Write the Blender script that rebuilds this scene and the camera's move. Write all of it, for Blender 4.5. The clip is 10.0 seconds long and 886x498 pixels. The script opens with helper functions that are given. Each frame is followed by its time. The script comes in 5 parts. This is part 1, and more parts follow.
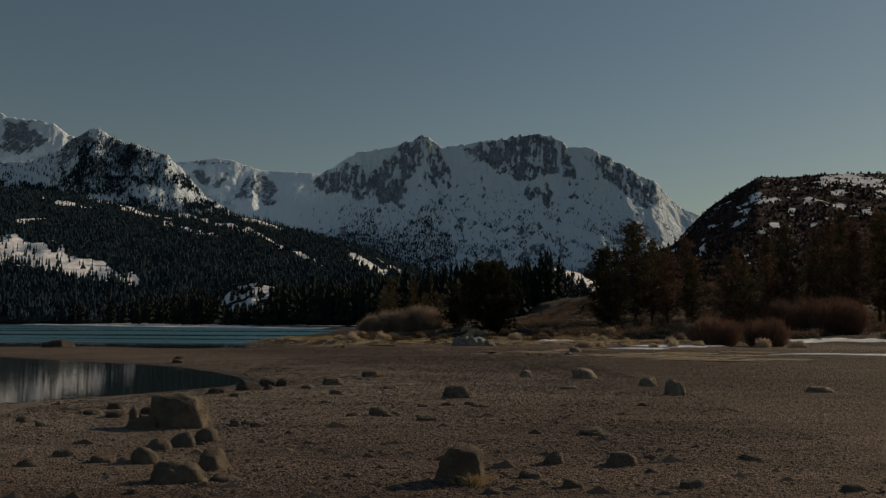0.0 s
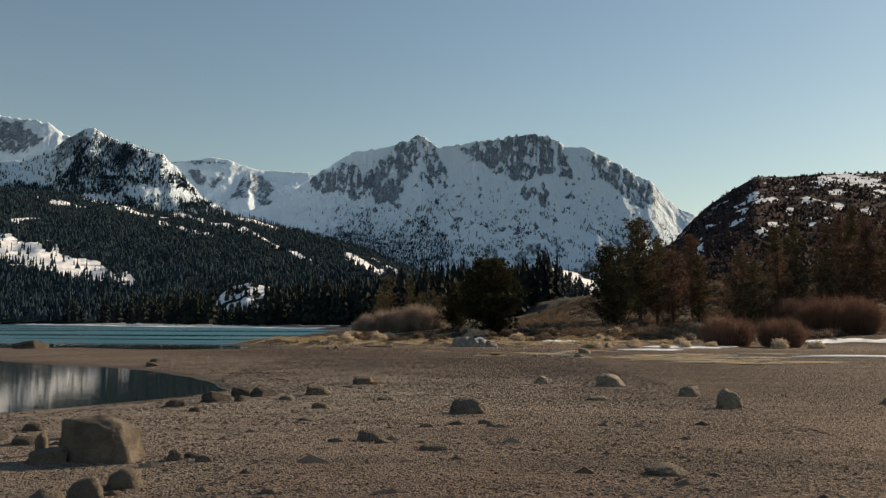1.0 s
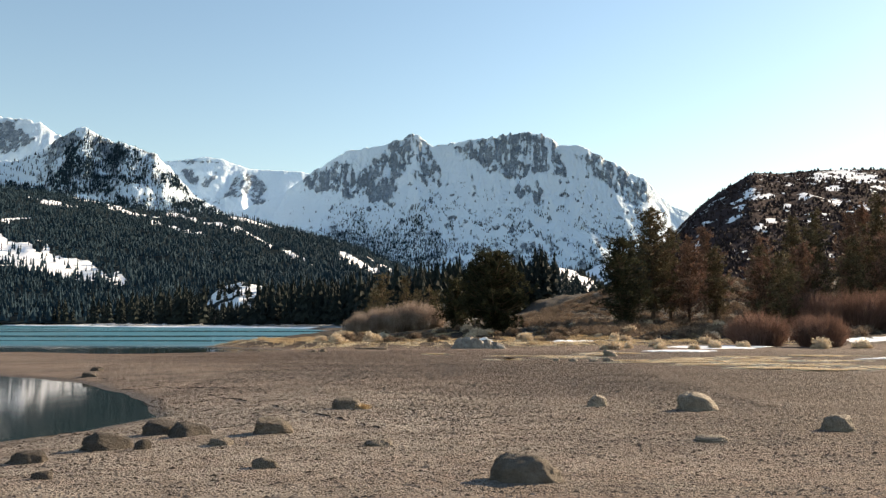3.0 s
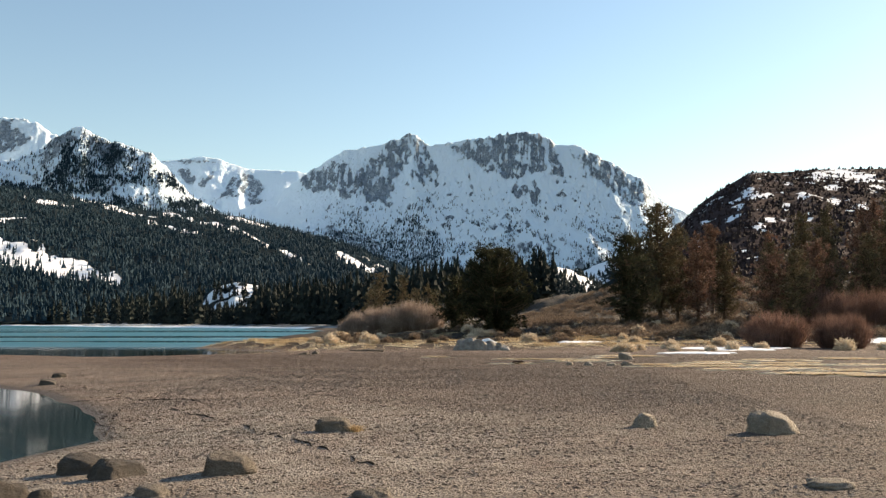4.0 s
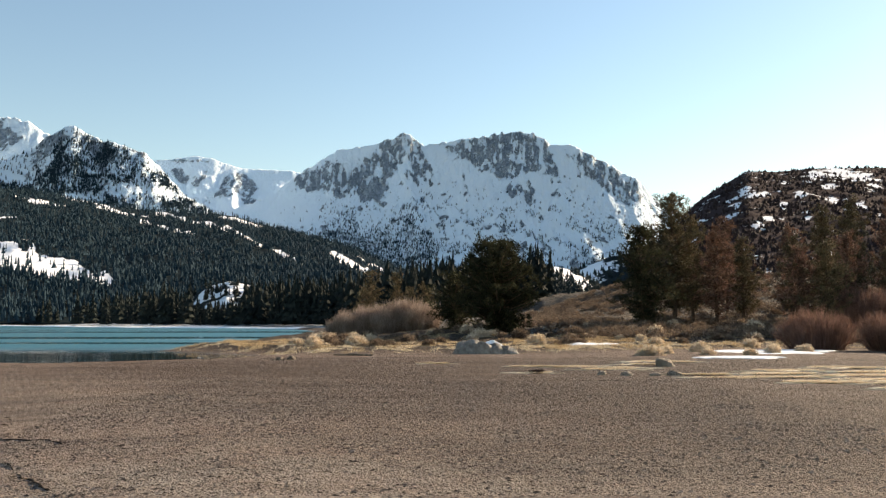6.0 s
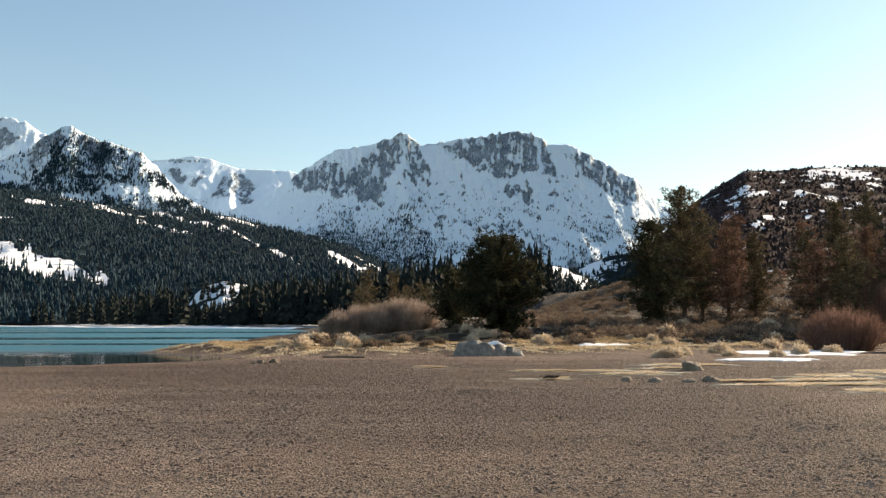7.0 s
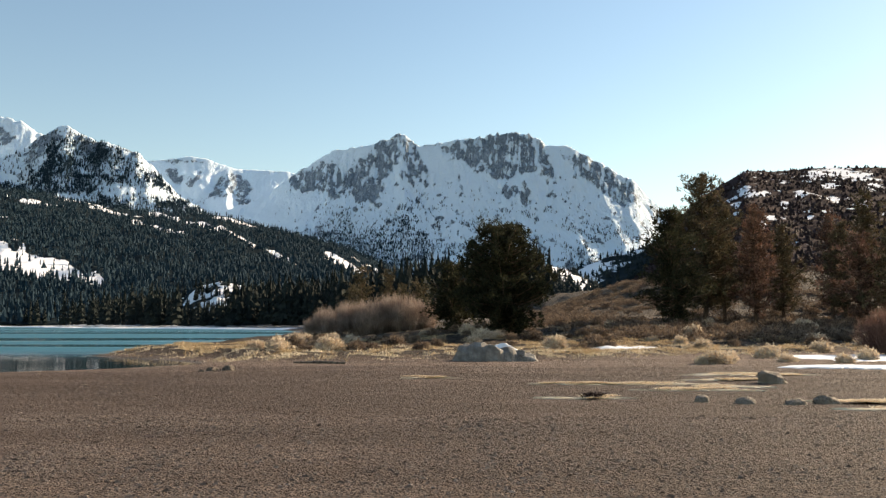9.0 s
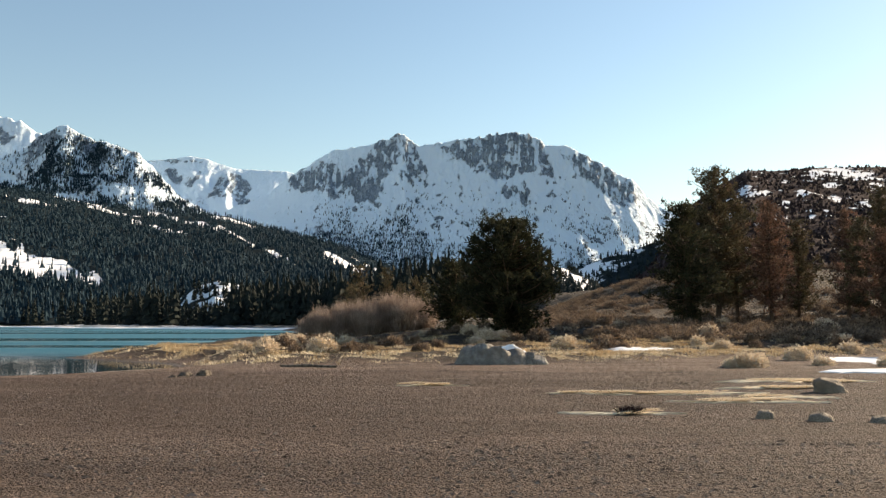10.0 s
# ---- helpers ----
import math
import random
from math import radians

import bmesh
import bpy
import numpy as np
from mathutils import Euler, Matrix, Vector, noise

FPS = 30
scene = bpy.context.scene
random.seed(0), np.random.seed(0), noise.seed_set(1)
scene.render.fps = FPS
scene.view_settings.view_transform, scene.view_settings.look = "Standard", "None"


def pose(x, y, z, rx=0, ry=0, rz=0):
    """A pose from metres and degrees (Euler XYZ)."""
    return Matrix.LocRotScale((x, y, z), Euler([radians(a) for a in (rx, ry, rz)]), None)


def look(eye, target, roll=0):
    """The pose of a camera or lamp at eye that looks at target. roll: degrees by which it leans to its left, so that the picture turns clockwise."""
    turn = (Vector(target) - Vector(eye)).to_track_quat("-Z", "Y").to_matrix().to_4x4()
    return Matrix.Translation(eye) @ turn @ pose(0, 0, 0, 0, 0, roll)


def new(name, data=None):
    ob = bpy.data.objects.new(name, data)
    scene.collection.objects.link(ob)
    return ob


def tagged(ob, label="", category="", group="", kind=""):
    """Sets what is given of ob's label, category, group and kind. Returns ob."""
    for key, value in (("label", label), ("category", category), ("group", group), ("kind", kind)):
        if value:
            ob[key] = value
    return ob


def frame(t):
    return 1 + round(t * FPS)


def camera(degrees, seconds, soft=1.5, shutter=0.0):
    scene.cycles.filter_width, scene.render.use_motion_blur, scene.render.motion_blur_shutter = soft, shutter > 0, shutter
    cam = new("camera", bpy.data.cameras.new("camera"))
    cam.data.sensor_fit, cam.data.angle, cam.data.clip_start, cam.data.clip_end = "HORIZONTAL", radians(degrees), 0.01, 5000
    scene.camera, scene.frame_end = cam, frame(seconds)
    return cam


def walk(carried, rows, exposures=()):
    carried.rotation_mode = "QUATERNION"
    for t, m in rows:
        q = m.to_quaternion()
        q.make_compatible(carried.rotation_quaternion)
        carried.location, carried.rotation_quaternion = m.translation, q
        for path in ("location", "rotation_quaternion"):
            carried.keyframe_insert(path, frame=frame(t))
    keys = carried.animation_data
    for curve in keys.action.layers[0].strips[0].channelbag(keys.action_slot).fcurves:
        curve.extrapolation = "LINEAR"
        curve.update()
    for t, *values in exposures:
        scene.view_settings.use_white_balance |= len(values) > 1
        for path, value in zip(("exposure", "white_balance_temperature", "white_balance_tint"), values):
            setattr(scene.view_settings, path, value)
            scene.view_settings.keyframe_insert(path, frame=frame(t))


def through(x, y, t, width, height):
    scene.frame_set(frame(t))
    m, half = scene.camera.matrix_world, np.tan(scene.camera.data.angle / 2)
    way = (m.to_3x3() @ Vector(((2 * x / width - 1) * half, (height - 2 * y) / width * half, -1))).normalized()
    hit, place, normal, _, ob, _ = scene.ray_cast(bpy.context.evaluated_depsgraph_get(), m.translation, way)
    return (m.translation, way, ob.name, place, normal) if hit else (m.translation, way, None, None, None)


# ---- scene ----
cam = camera(56.0, 10.0, soft=1.35)
PATH = [
    (0, (1.408, -0.265, 2.079), (1.351, 1.726, 2.259), 0.3),
    (0.5, (1.235, 1.882, 2.064), (1.181, 3.873, 2.244), 0.3),
    (1, (1.034, 4.021, 2.049), (0.986, 6.012, 2.229), 0.3),
    (1.5, (0.84, 6.141, 2.048), (0.794, 8.132, 2.227), 0.2),
    (2, (0.644, 8.214, 2.051), (0.603, 10.206, 2.23), 0.2),
    (2.5, (0.484, 10.263, 2.043), (0.447, 12.254, 2.221), 0.1),
    (4, (-0.008, 16.204, 2.077), (-0.035, 18.196, 2.254), 0.0),
    (4.5, (-0.135, 18.225, 2.063), (-0.157, 20.217, 2.24), -0.0),
    (5, (-0.257, 20.307, 2.05), (-0.275, 22.299, 2.227), -0.0),
    (5.5, (-0.325, 22.369, 2.054), (-0.341, 24.361, 2.231), -0.0),
    (7, (-0.457, 28.935, 2.005), (-0.465, 30.927, 2.182), -0.1),
    (7.5, (-0.499, 31.135, 1.954), (-0.506, 33.127, 2.133), -0.1),
    (8, (-0.513, 33.325, 1.924), (-0.517, 35.317, 2.103), -0.1),
    (8.5, (-0.509, 35.428, 1.883), (-0.512, 37.42, 2.062), -0.0),
    (9, (-0.514, 37.384, 1.868), (-0.516, 39.376, 2.048), -0.0),
    (9.5, (-0.581, 39.165, 1.865), (-0.582, 41.157, 2.045), -0.0),
    (10, (-0.614, 41.076, 1.847), (-0.615, 43.067, 2.027), -0.0),
]
walk(cam, [(t, look(eye, target, roll)) for t, eye, target, roll in PATH],
     exposures=[(0.0, -0.85, 6700, 7.0), (0.5, -0.04, 6700, 7.0), (1.0, 0.50, 6600, 7.0), (1.5, 1.00, 6550, 7.5), (2.0, 1.36, 6450, 8.0), (2.4, 1.44, 6400, 8.0), (7.0, 1.42, 6400, 8.0), (9.0, 1.34, 6400, 8.0), (10.0, 1.33, 6400, 8.0)])

# ---- sky and sun ----
SUN_TURN, SUN_HEIGHT = radians(55), radians(24)
sky_world = bpy.data.worlds.new("sky")
scene.world = sky_world
sky_world.use_nodes = True
wt = sky_world.node_tree
sky = wt.nodes.new("ShaderNodeTexSky")
sky.sky_type, sky.sun_disc = "NISHITA", False
sky.sun_elevation, sky.sun_rotation = SUN_HEIGHT, SUN_TURN
sky.altitude, sky.air_density, sky.dust_density, sky.ozone_density = 900, 1.45, 0.5, 0.8
wt.links.new(sky.outputs[0], wt.nodes["Background"].inputs[0])
wt.nodes["Background"].inputs[1].default_value = 0.0625
sun_way = Vector((math.sin(SUN_TURN) * math.cos(SUN_HEIGHT), math.cos(SUN_TURN) * math.cos(SUN_HEIGHT), math.sin(SUN_HEIGHT)))
sun = new("sun", bpy.data.lights.new("sun", "SUN"))
sun.data.energy, sun.data.angle, sun.data.color = 5.0, radians(0.53), (1.0, 0.78, 0.54)
sun.matrix_world = look(sun_way * 100, (0, 0, 0))


# ---- numeric helpers ----
def hash2(ix, iy, seed):
    n = (ix.astype(np.int64) * 374761393 + iy.astype(np.int64) * 668265263 + seed * 974711) & 0x7FFFFFFF
    n = ((n ^ (n >> 13)) * 1274126177) & 0x7FFFFFFF
    return ((n ^ (n >> 16)) & 0xFFFF) / 65535.0


def value_noise(x, y, seed=0):
    """Smooth value noise, -1 to 1, with cells of one unit."""
    x, y = np.asarray(x, float), np.asarray(y, float)
    ix, iy = np.floor(x), np.floor(y)
    fx, fy = x - ix, y - iy
    fx, fy = fx * fx * fx * (fx * (fx * 6 - 15) + 10), fy * fy * fy * (fy * (fy * 6 - 15) + 10)
    a, b = hash2(ix, iy, seed), hash2(ix + 1, iy, seed)
    c, d = hash2(ix, iy + 1, seed), hash2(ix + 1, iy + 1, seed)
    return 2 * ((a + (b - a) * fx) * (1 - fy) + (c + (d - c) * fx) * fy) - 1


def fbm(x, y, octaves=4, seed=0):
    total, amp, norm = 0.0, 1.0, 0.0
    for k in range(octaves):
        ca, sa = math.cos(0.7 * k + seed), math.sin(0.7 * k + seed)
        total = total + amp * value_noise((x * ca - y * sa) * 2 ** k, (x * sa + y * ca) * 2 ** k, seed + 17 * k)
        norm, amp = norm + amp, amp * 0.5
    return total / norm


def ridged(x, y, octaves=4, seed=0):
    total, amp, norm = 0.0, 1.0, 0.0
    for k in range(octaves):
        ca, sa = math.cos(0.9 * k + seed), math.sin(0.9 * k + seed)
        total = total + amp * (1 - np.abs(value_noise((x * ca - y * sa) * 2 ** k, (x * sa + y * ca) * 2 ** k, seed + 31 * k)))
        norm, amp = norm + amp, amp * 0.5
    return total / norm


def smooth(a, b, x):
    k = np.clip((np.asarray(x, float) - a) / (b - a), 0, 1)
    return k * k * (3 - 2 * k)


def inside(poly, x, y):
    """Signed distance to a closed outline: positive inside."""
    x, y = np.asarray(x, float), np.asarray(y, float)
    best, odd = np.full(x.shape, 1e9), np.zeros(x.shape, bool)
    for (ax, ay), (bx, by) in zip(poly, poly[1:] + poly[:1]):
        ex, ey = bx - ax, by - ay
        k = np.clip(((x - ax) * ex + (y - ay) * ey) / (ex * ex + ey * ey), 0, 1)
        best = np.minimum(best, np.hypot(x - ax - k * ex, y - ay - k * ey))
        hits = (ay > y) != (by > y)
        odd ^= hits & (x < (bx - ax) * (y - ay) / (by - ay + 1e-12) + ax)
    return np.where(odd, best, -best)


def mesh_of(name, verts, faces, materials, smooth_faces=True):
    """A mesh from numpy arrays: faces is an (n, 3) or (n, 4) array."""
    me = bpy.data.meshes.new(name)
    verts, faces = np.asarray(verts, np.float32), np.asarray(faces, np.int32)
    n, k = faces.shape
    me.vertices.add(len(verts))
    me.vertices.foreach_set("co", verts.ravel())
    me.loops.add(n * k)
    me.loops.foreach_set("vertex_index", faces.ravel())
    me.polygons.add(n)
    me.polygons.foreach_set("loop_start", np.arange(0, n * k, k, dtype=np.int32))
    me.polygons.foreach_set("loop_total", np.full(n, k, np.int32))
    me.update(calc_edges=True)
    me.polygons.foreach_set("use_smooth", np.full(n, smooth_faces))
    for m in materials if isinstance(materials, (list, tuple)) else [materials]:
        me.materials.append(m)
    return me


def layer(me, name, values):
    me.attributes.new(name, "FLOAT", "POINT").data.foreach_set("value", np.asarray(values, np.float32).ravel())


def grid_faces(rows, cols):
    i = np.arange(rows - 1)[:, None] * cols + np.arange(cols - 1)[None, :]
    return np.stack([i, i + 1, i + cols + 1, i + cols], -1).reshape(-1, 4)


def part(name, data, parent, label=""):
    ob = new(name, data)
    ob.parent = parent
    return tagged(ob, label) if label else ob


def gather(chunks):
    """Joins (verts, faces) chunks with faces of one kind."""
    vs, fs, at = [], [], 0
    for v, f in chunks:
        vs.append(v)
        fs.append(f + at)
        at += len(v)
    return np.concatenate(vs), np.concatenate(fs)


# ---- materials ----
class Nodes:
    def __init__(self, name):
        self.mat = bpy.data.materials.new(name)
        self.mat.use_nodes = True
        self.tree = self.mat.node_tree
        self.shader = self.tree.nodes["Principled BSDF"]
        self.space = None

    def add(self, kind, inputs=(), operation="", feature="", blend="", attribute="", clamp=False):
        node = self.tree.nodes.new(kind)
        if operation:
            node.operation = operation
        if feature:
            node.feature = feature
        if blend:
            node.data_type, node.blend_type = "RGBA", blend
        if attribute:
            node.attribute_name = attribute
        if clamp:
            node.use_clamp = True
        for key, value in dict(inputs).items():
            self.put(node.inputs[key], value)
        return node

    def put(self, socket, value):
        if hasattr(value, "links"):
            self.tree.links.new(value, socket)
        else:
            socket.default_value = value

    def where(self, scale=(1, 1, 1), local=False):
        if self.space is None:
            self.space = self.add("ShaderNodeNewGeometry"), self.add("ShaderNodeTexCoord")
        src = self.space[1].outputs["Object"] if local else self.space[0].outputs["Position"]
        return self.add("ShaderNodeVectorMath", {0: src, 1: scale}, operation="MULTIPLY").outputs[0]

    def noise(self, scale, detail=4, rough=0.55, stretch=(1, 1, 1), local=False, turn=0.0):
        at = self.where(stretch, local)
        if turn:
            at = self.add("ShaderNodeVectorMath", {0: self.add("ShaderNodeMapping", {"Vector": self.where(), "Rotation": (0, turn, 0)}).outputs[0], 1: stretch}, operation="MULTIPLY").outputs[0]
        return self.add("ShaderNodeTexNoise", {"Vector": at, "Scale": scale, "Detail": detail, "Roughness": rough}).outputs[0]

    def cells(self, scale, feature="F1", out="Distance", stretch=(1, 1, 1), local=False):
        return self.add("ShaderNodeTexVoronoi", {"Vector": self.where(stretch, local), "Scale": scale}, feature=feature).outputs[out]

    def ramp(self, value, *stops):
        node = self.add("ShaderNodeValToRGB", {0: value})
        el = node.color_ramp.elements
        while len(el) < len(stops):
            el.new(0.5)
        for e, (p, c) in zip(el, stops):
            e.position, e.color = p, (*((c, c, c) if isinstance(c, (int, float)) else c), 1)
        return node.outputs[0]

    def mix(self, fac, a, b, how="MIX"):
        node = self.add("ShaderNodeMix", blend=how)
        for key, value in ((0, fac), (6, a), (7, b)):
            if isinstance(value, tuple):
                value = (*value, 1)
            self.put(node.inputs[key], value)
        return node.outputs[2]

    def math(self, how, a, b=0.0, clamp=False):
        return self.add("ShaderNodeMath", {0: a, 1: b}, operation=how, clamp=clamp).outputs[0]

    def read(self, name):
        return self.add("ShaderNodeAttribute", attribute=name).outputs["Fac"]

    def chance(self):
        return self.add("ShaderNodeObjectInfo").outputs["Random"]

    def island(self):
        return self.add("ShaderNodeNewGeometry").outputs["Random Per Island"]

    def bump(self, height, strength, distance, below=None):
        node = self.add("ShaderNodeBump", {"Height": height, "Strength": strength, "Distance": distance})
        if below is not None:
            self.put(node.inputs["Normal"], below)
        return node.outputs[0]

    def done(self, color, rough=0.85, normal=None, spec=0.3, **more):
        self.put(self.shader.inputs["Base Color"], (*color, 1) if isinstance(color, tuple) else color)
        self.put(self.shader.inputs["Roughness"], rough)
        self.shader.inputs["Specular IOR Level"].default_value = spec
        if normal is not None:
            self.put(self.shader.inputs["Normal"], normal)
        for key, value in more.items():
            self.put(self.shader.inputs[key], value)
        return self.mat


def ground_material():
    """Grey-brown lake gravel and cloddy dried mud, pale dry sand, brown turf behind the bank, damp sand at the water."""
    n = Nodes("lake_shore_gravel")
    pebbles = n.cells(24.0)
    tint = n.cells(24.0, out="Color")
    clods = n.noise(8.5, 6, 0.72, (0.75, 1.25, 1.0))
    ruts = n.noise(2.6, 4, 0.6, (0.55, 1.3, 1.0))
    grain = n.noise(45.0, 3, 0.7)
    patch = n.noise(0.22, 5, 0.6, (0.6, 1.0, 1.0))
    streak = n.noise(0.34, 5, 0.65, (0.22, 1.4, 1.0))
    gravel = n.ramp(n.add("ShaderNodeSeparateColor", {0: tint}).outputs[0], (0.0, (0.032, 0.023, 0.018)), (0.5, (0.140, 0.095, 0.071)), (1.0, (0.374, 0.276, 0.220)))
    sand = n.ramp(grain, (0.3, (0.131, 0.090, 0.073)), (0.75, (0.251, 0.181, 0.150)))
    base = n.mix(n.ramp(patch, (0.38, 0.15), (0.62, 0.85)), gravel, sand)
    base = n.mix(n.ramp(streak, (0.44, 0.0), (0.62, 0.65)), base, (0.058, 0.043, 0.033))
    turf_n = n.noise(1.4, 6, 0.7)
    turf = n.ramp(turf_n, (0.40, (0.020, 0.014, 0.010)), (0.56, (0.065, 0.044, 0.028)), (0.74, (0.22, 0.155, 0.09)))
    turf = n.mix(n.ramp(n.noise(0.16, 5, 0.65), (0.40, 0.75), (0.58, 0.0)), turf, (0.027, 0.018, 0.012))
    pale = n.mix(n.ramp(grain, (0.35, 0.0), (0.7, 1.0)), (0.215, 0.186, 0.154), (0.415, 0.365, 0.312))
    base = n.mix(n.math("MULTIPLY", n.read("pale"), n.ramp(n.noise(1.1, 6, 0.7), (0.36, 0.25), (0.6, 0.9))), base, pale)
    base = n.mix(n.math("MULTIPLY", n.read("coarse"), n.ramp(n.noise(0.28, 5, 0.65, (0.3, 1.3, 1.0)), (0.38, 0.60), (0.56, 1.0))), base, n.mix(0.74, n.mix(0.3, gravel, sand), (0.042, 0.027, 0.019)))
    # dark flecks: shade between the clods, painted into the base colour
    clod_shade = n.ramp(n.noise(11.0, 5, 0.7, (0.5, 1.35, 1.0)), (0.55, 0.0), (0.63, 1.0))
    clod_shade = n.math("MULTIPLY", clod_shade, n.ramp(n.noise(0.5, 4, 0.6, (0.6, 1.0, 1.0)), (0.34, 0.35), (0.60, 0.9)))
    base = n.mix(clod_shade, base, (0.028, 0.020, 0.016))
    base = n.mix(n.read("turf"), base, turf)
    drift = n.ramp(n.noise(0.22, 6, 0.7), (0.42, 0.0), (0.50, 1.0))
    base = n.mix(n.math("MULTIPLY", n.read("snow"), drift), base, (0.78, 0.80, 0.83))
    wet = n.read("wet")
    base = n.mix(wet, base, n.mix(1.0, base, (0.42, 0.40, 0.38), "MULTIPLY"))
    rough = n.math("SUBTRACT", 0.93, n.math("MULTIPLY", wet, 0.45))
    low = n.bump(ruts, 0.6, 0.14)
    low = n.bump(n.ramp(n.cells(8.0), (0.0, 1.0), (0.55, 0.0)), 0.8, 0.06, low)
    low = n.bump(clods, 0.9, 0.09, low)
    mid = n.bump(n.ramp(pebbles, (0.0, 1.0), (0.6, 0.0)), 1.0, 0.07, low)
    return n.done(base, rough, n.bump(grain, 0.5, 0.01, mid), 0.25)


def water_material():
    """Clear dark lake water with patches of wind ripples between calm bands."""
    n = Nodes("lake_water")
    bands = n.noise(0.035, 3, 0.5, (0.10, 1.0, 1.0))
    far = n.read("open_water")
    gust = n.math("MULTIPLY", n.ramp(bands, (0.41, 0.04), (0.48, 1.0)), far)
    ripple = n.noise(2.6, 3, 0.6, (0.5, 1.0, 1.0))
    swell = n.noise(0.7, 2, 0.5, (0.4, 1.0, 1.0))
    strength = n.math("ADD", n.math("MULTIPLY", gust, 0.95), 0.012)
    bump = n.add("ShaderNodeBump", {"Height": n.math("ADD", ripple, swell), "Strength": strength, "Distance": 0.12}).outputs[0]
    # base colour runs from near-black inshore to blue over the open lake
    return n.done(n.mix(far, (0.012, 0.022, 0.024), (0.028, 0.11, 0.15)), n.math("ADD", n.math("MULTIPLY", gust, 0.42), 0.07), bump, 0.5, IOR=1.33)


# the default snow is tinted blue: aerial haze put into its base colour
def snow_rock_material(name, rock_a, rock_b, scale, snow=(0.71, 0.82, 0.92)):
    """Granite showing through snow: the bare attribute says how bare, broken noise frays the edge into ledges and gullies."""
    n = Nodes(name)
    bare = n.read("bare")
    ledge = n.noise(scale * 5.0, 10, 0.74, (1.0, 0.5, 0.5), turn=0.5)
    gully = n.noise(scale * 9.0, 9, 0.70, (1.0, 0.4, 0.32), turn=-0.35)
    cleft = n.noise(scale * 9.0, 8, 0.64, (0.8, 0.5, 0.55))
    fray = n.math("SUBTRACT", n.math("ADD", n.math("MULTIPLY", ledge, 1.1), n.math("MULTIPLY", gully, 0.9)), 1.0)
    cover = n.math("ADD", bare, n.math("MULTIPLY", fray, n.math("ADD", 0.5, n.math("MULTIPLY", bare, 2.6))))
    mask = n.ramp(cover, (0.41, 0.0), (0.53, 1.0))
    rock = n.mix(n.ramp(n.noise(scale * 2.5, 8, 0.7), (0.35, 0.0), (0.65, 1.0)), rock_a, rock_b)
    # dark joints and gully streaks: shade of the relief painted into the granite
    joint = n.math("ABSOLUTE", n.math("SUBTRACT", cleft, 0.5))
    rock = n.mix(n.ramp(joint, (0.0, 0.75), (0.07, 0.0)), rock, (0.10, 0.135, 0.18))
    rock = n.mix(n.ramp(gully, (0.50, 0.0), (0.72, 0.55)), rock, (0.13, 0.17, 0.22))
    bump = n.bump(n.math("ADD", n.math("MULTIPLY", cleft, mask), n.math("MULTIPLY", ledge, 0.5)), 1.0, 0.16 / scale)
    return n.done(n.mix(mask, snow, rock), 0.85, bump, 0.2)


def forest_floor_material(name, soil_a, soil_b, scale, lo=0.46, hi=0.54):
    n = Nodes(name)
    fine = n.noise(scale, 8, 0.66)
    soil = n.mix(n.noise(scale * 3, 6, 0.7), soil_a, soil_b)
    cover = n.math("ADD", n.read("snow"), n.math("MULTIPLY", n.math("SUBTRACT", fine, 0.5), 1.6))
    return n.done(n.mix(n.ramp(cover, (lo, 0.0), (hi, 1.0)), soil, (0.82, 0.83, 0.86)), 0.9, n.bump(fine, 0.8, 2.0), 0.02)


def stone_material(name, dark, light, crack=9.0):
    n = Nodes(name)
    pick = n.chance()
    big = n.noise(2.2, 5, 0.6, local=True)
    speck = n.noise(38.0, 3, 0.7, local=True)
    tone = n.mix(n.ramp(big, (0.3, 0.0), (0.7, 1.0)), dark, light)
    tone = n.mix(n.math("MULTIPLY", pick, 0.30), tone, (0.10, 0.080, 0.064))
    tone = n.mix(n.ramp(speck, (0.52, 0.0), (0.68, 0.6)), tone, dark)
    stain = n.ramp(n.noise(5.0, 5, 0.7, local=True), (0.50, 0.0), (0.64, 0.32))
    tone = n.mix(stain, tone, (0.085, 0.063, 0.045))
    seam = n.ramp(n.noise(crack, 8, 0.75, local=True), (0.3, 0.0), (0.75, 1.0))
    return n.done(tone, 0.88, n.bump(speck, 0.5, 0.012, n.bump(seam, 0.8, 0.06)), 0.25)


def leaf_material(name, dark, light, dry=None, through=0.2):
    n = Nodes(name)
    tone = n.mix(n.island(), dark, light)
    tone = n.mix(n.ramp(n.noise(0.7, 3, 0.5), (0.4, 0.0), (0.7, 0.7)), tone, dark)
    if dry:
        tone = n.mix(n.ramp(n.noise(1.1, 3, 0.6), (0.52, 0.0), (0.68, 0.8)), tone, dry)
    mat = n.done(tone, 0.8, None, 0.07)
    glow = n.add("ShaderNodeBsdfTranslucent", {"Color": tone})
    both = n.add("ShaderNodeMixShader", {0: through, 1: n.shader.outputs[0], 2: glow.outputs[0]})
    n.put(n.tree.nodes["Material Output"].inputs[0], both.outputs[0])
    return mat


def bark_material(name, dark, light):
    n = Nodes(name)
    ridge = n.noise(3.0, 6, 0.7, (3.0, 3.0, 0.5), local=True)
    return n.done(n.mix(n.ramp(ridge, (0.35, 0.0), (0.65, 1.0)), dark, light), 0.92, n.bump(ridge, 0.9, 0.05), 0.2)


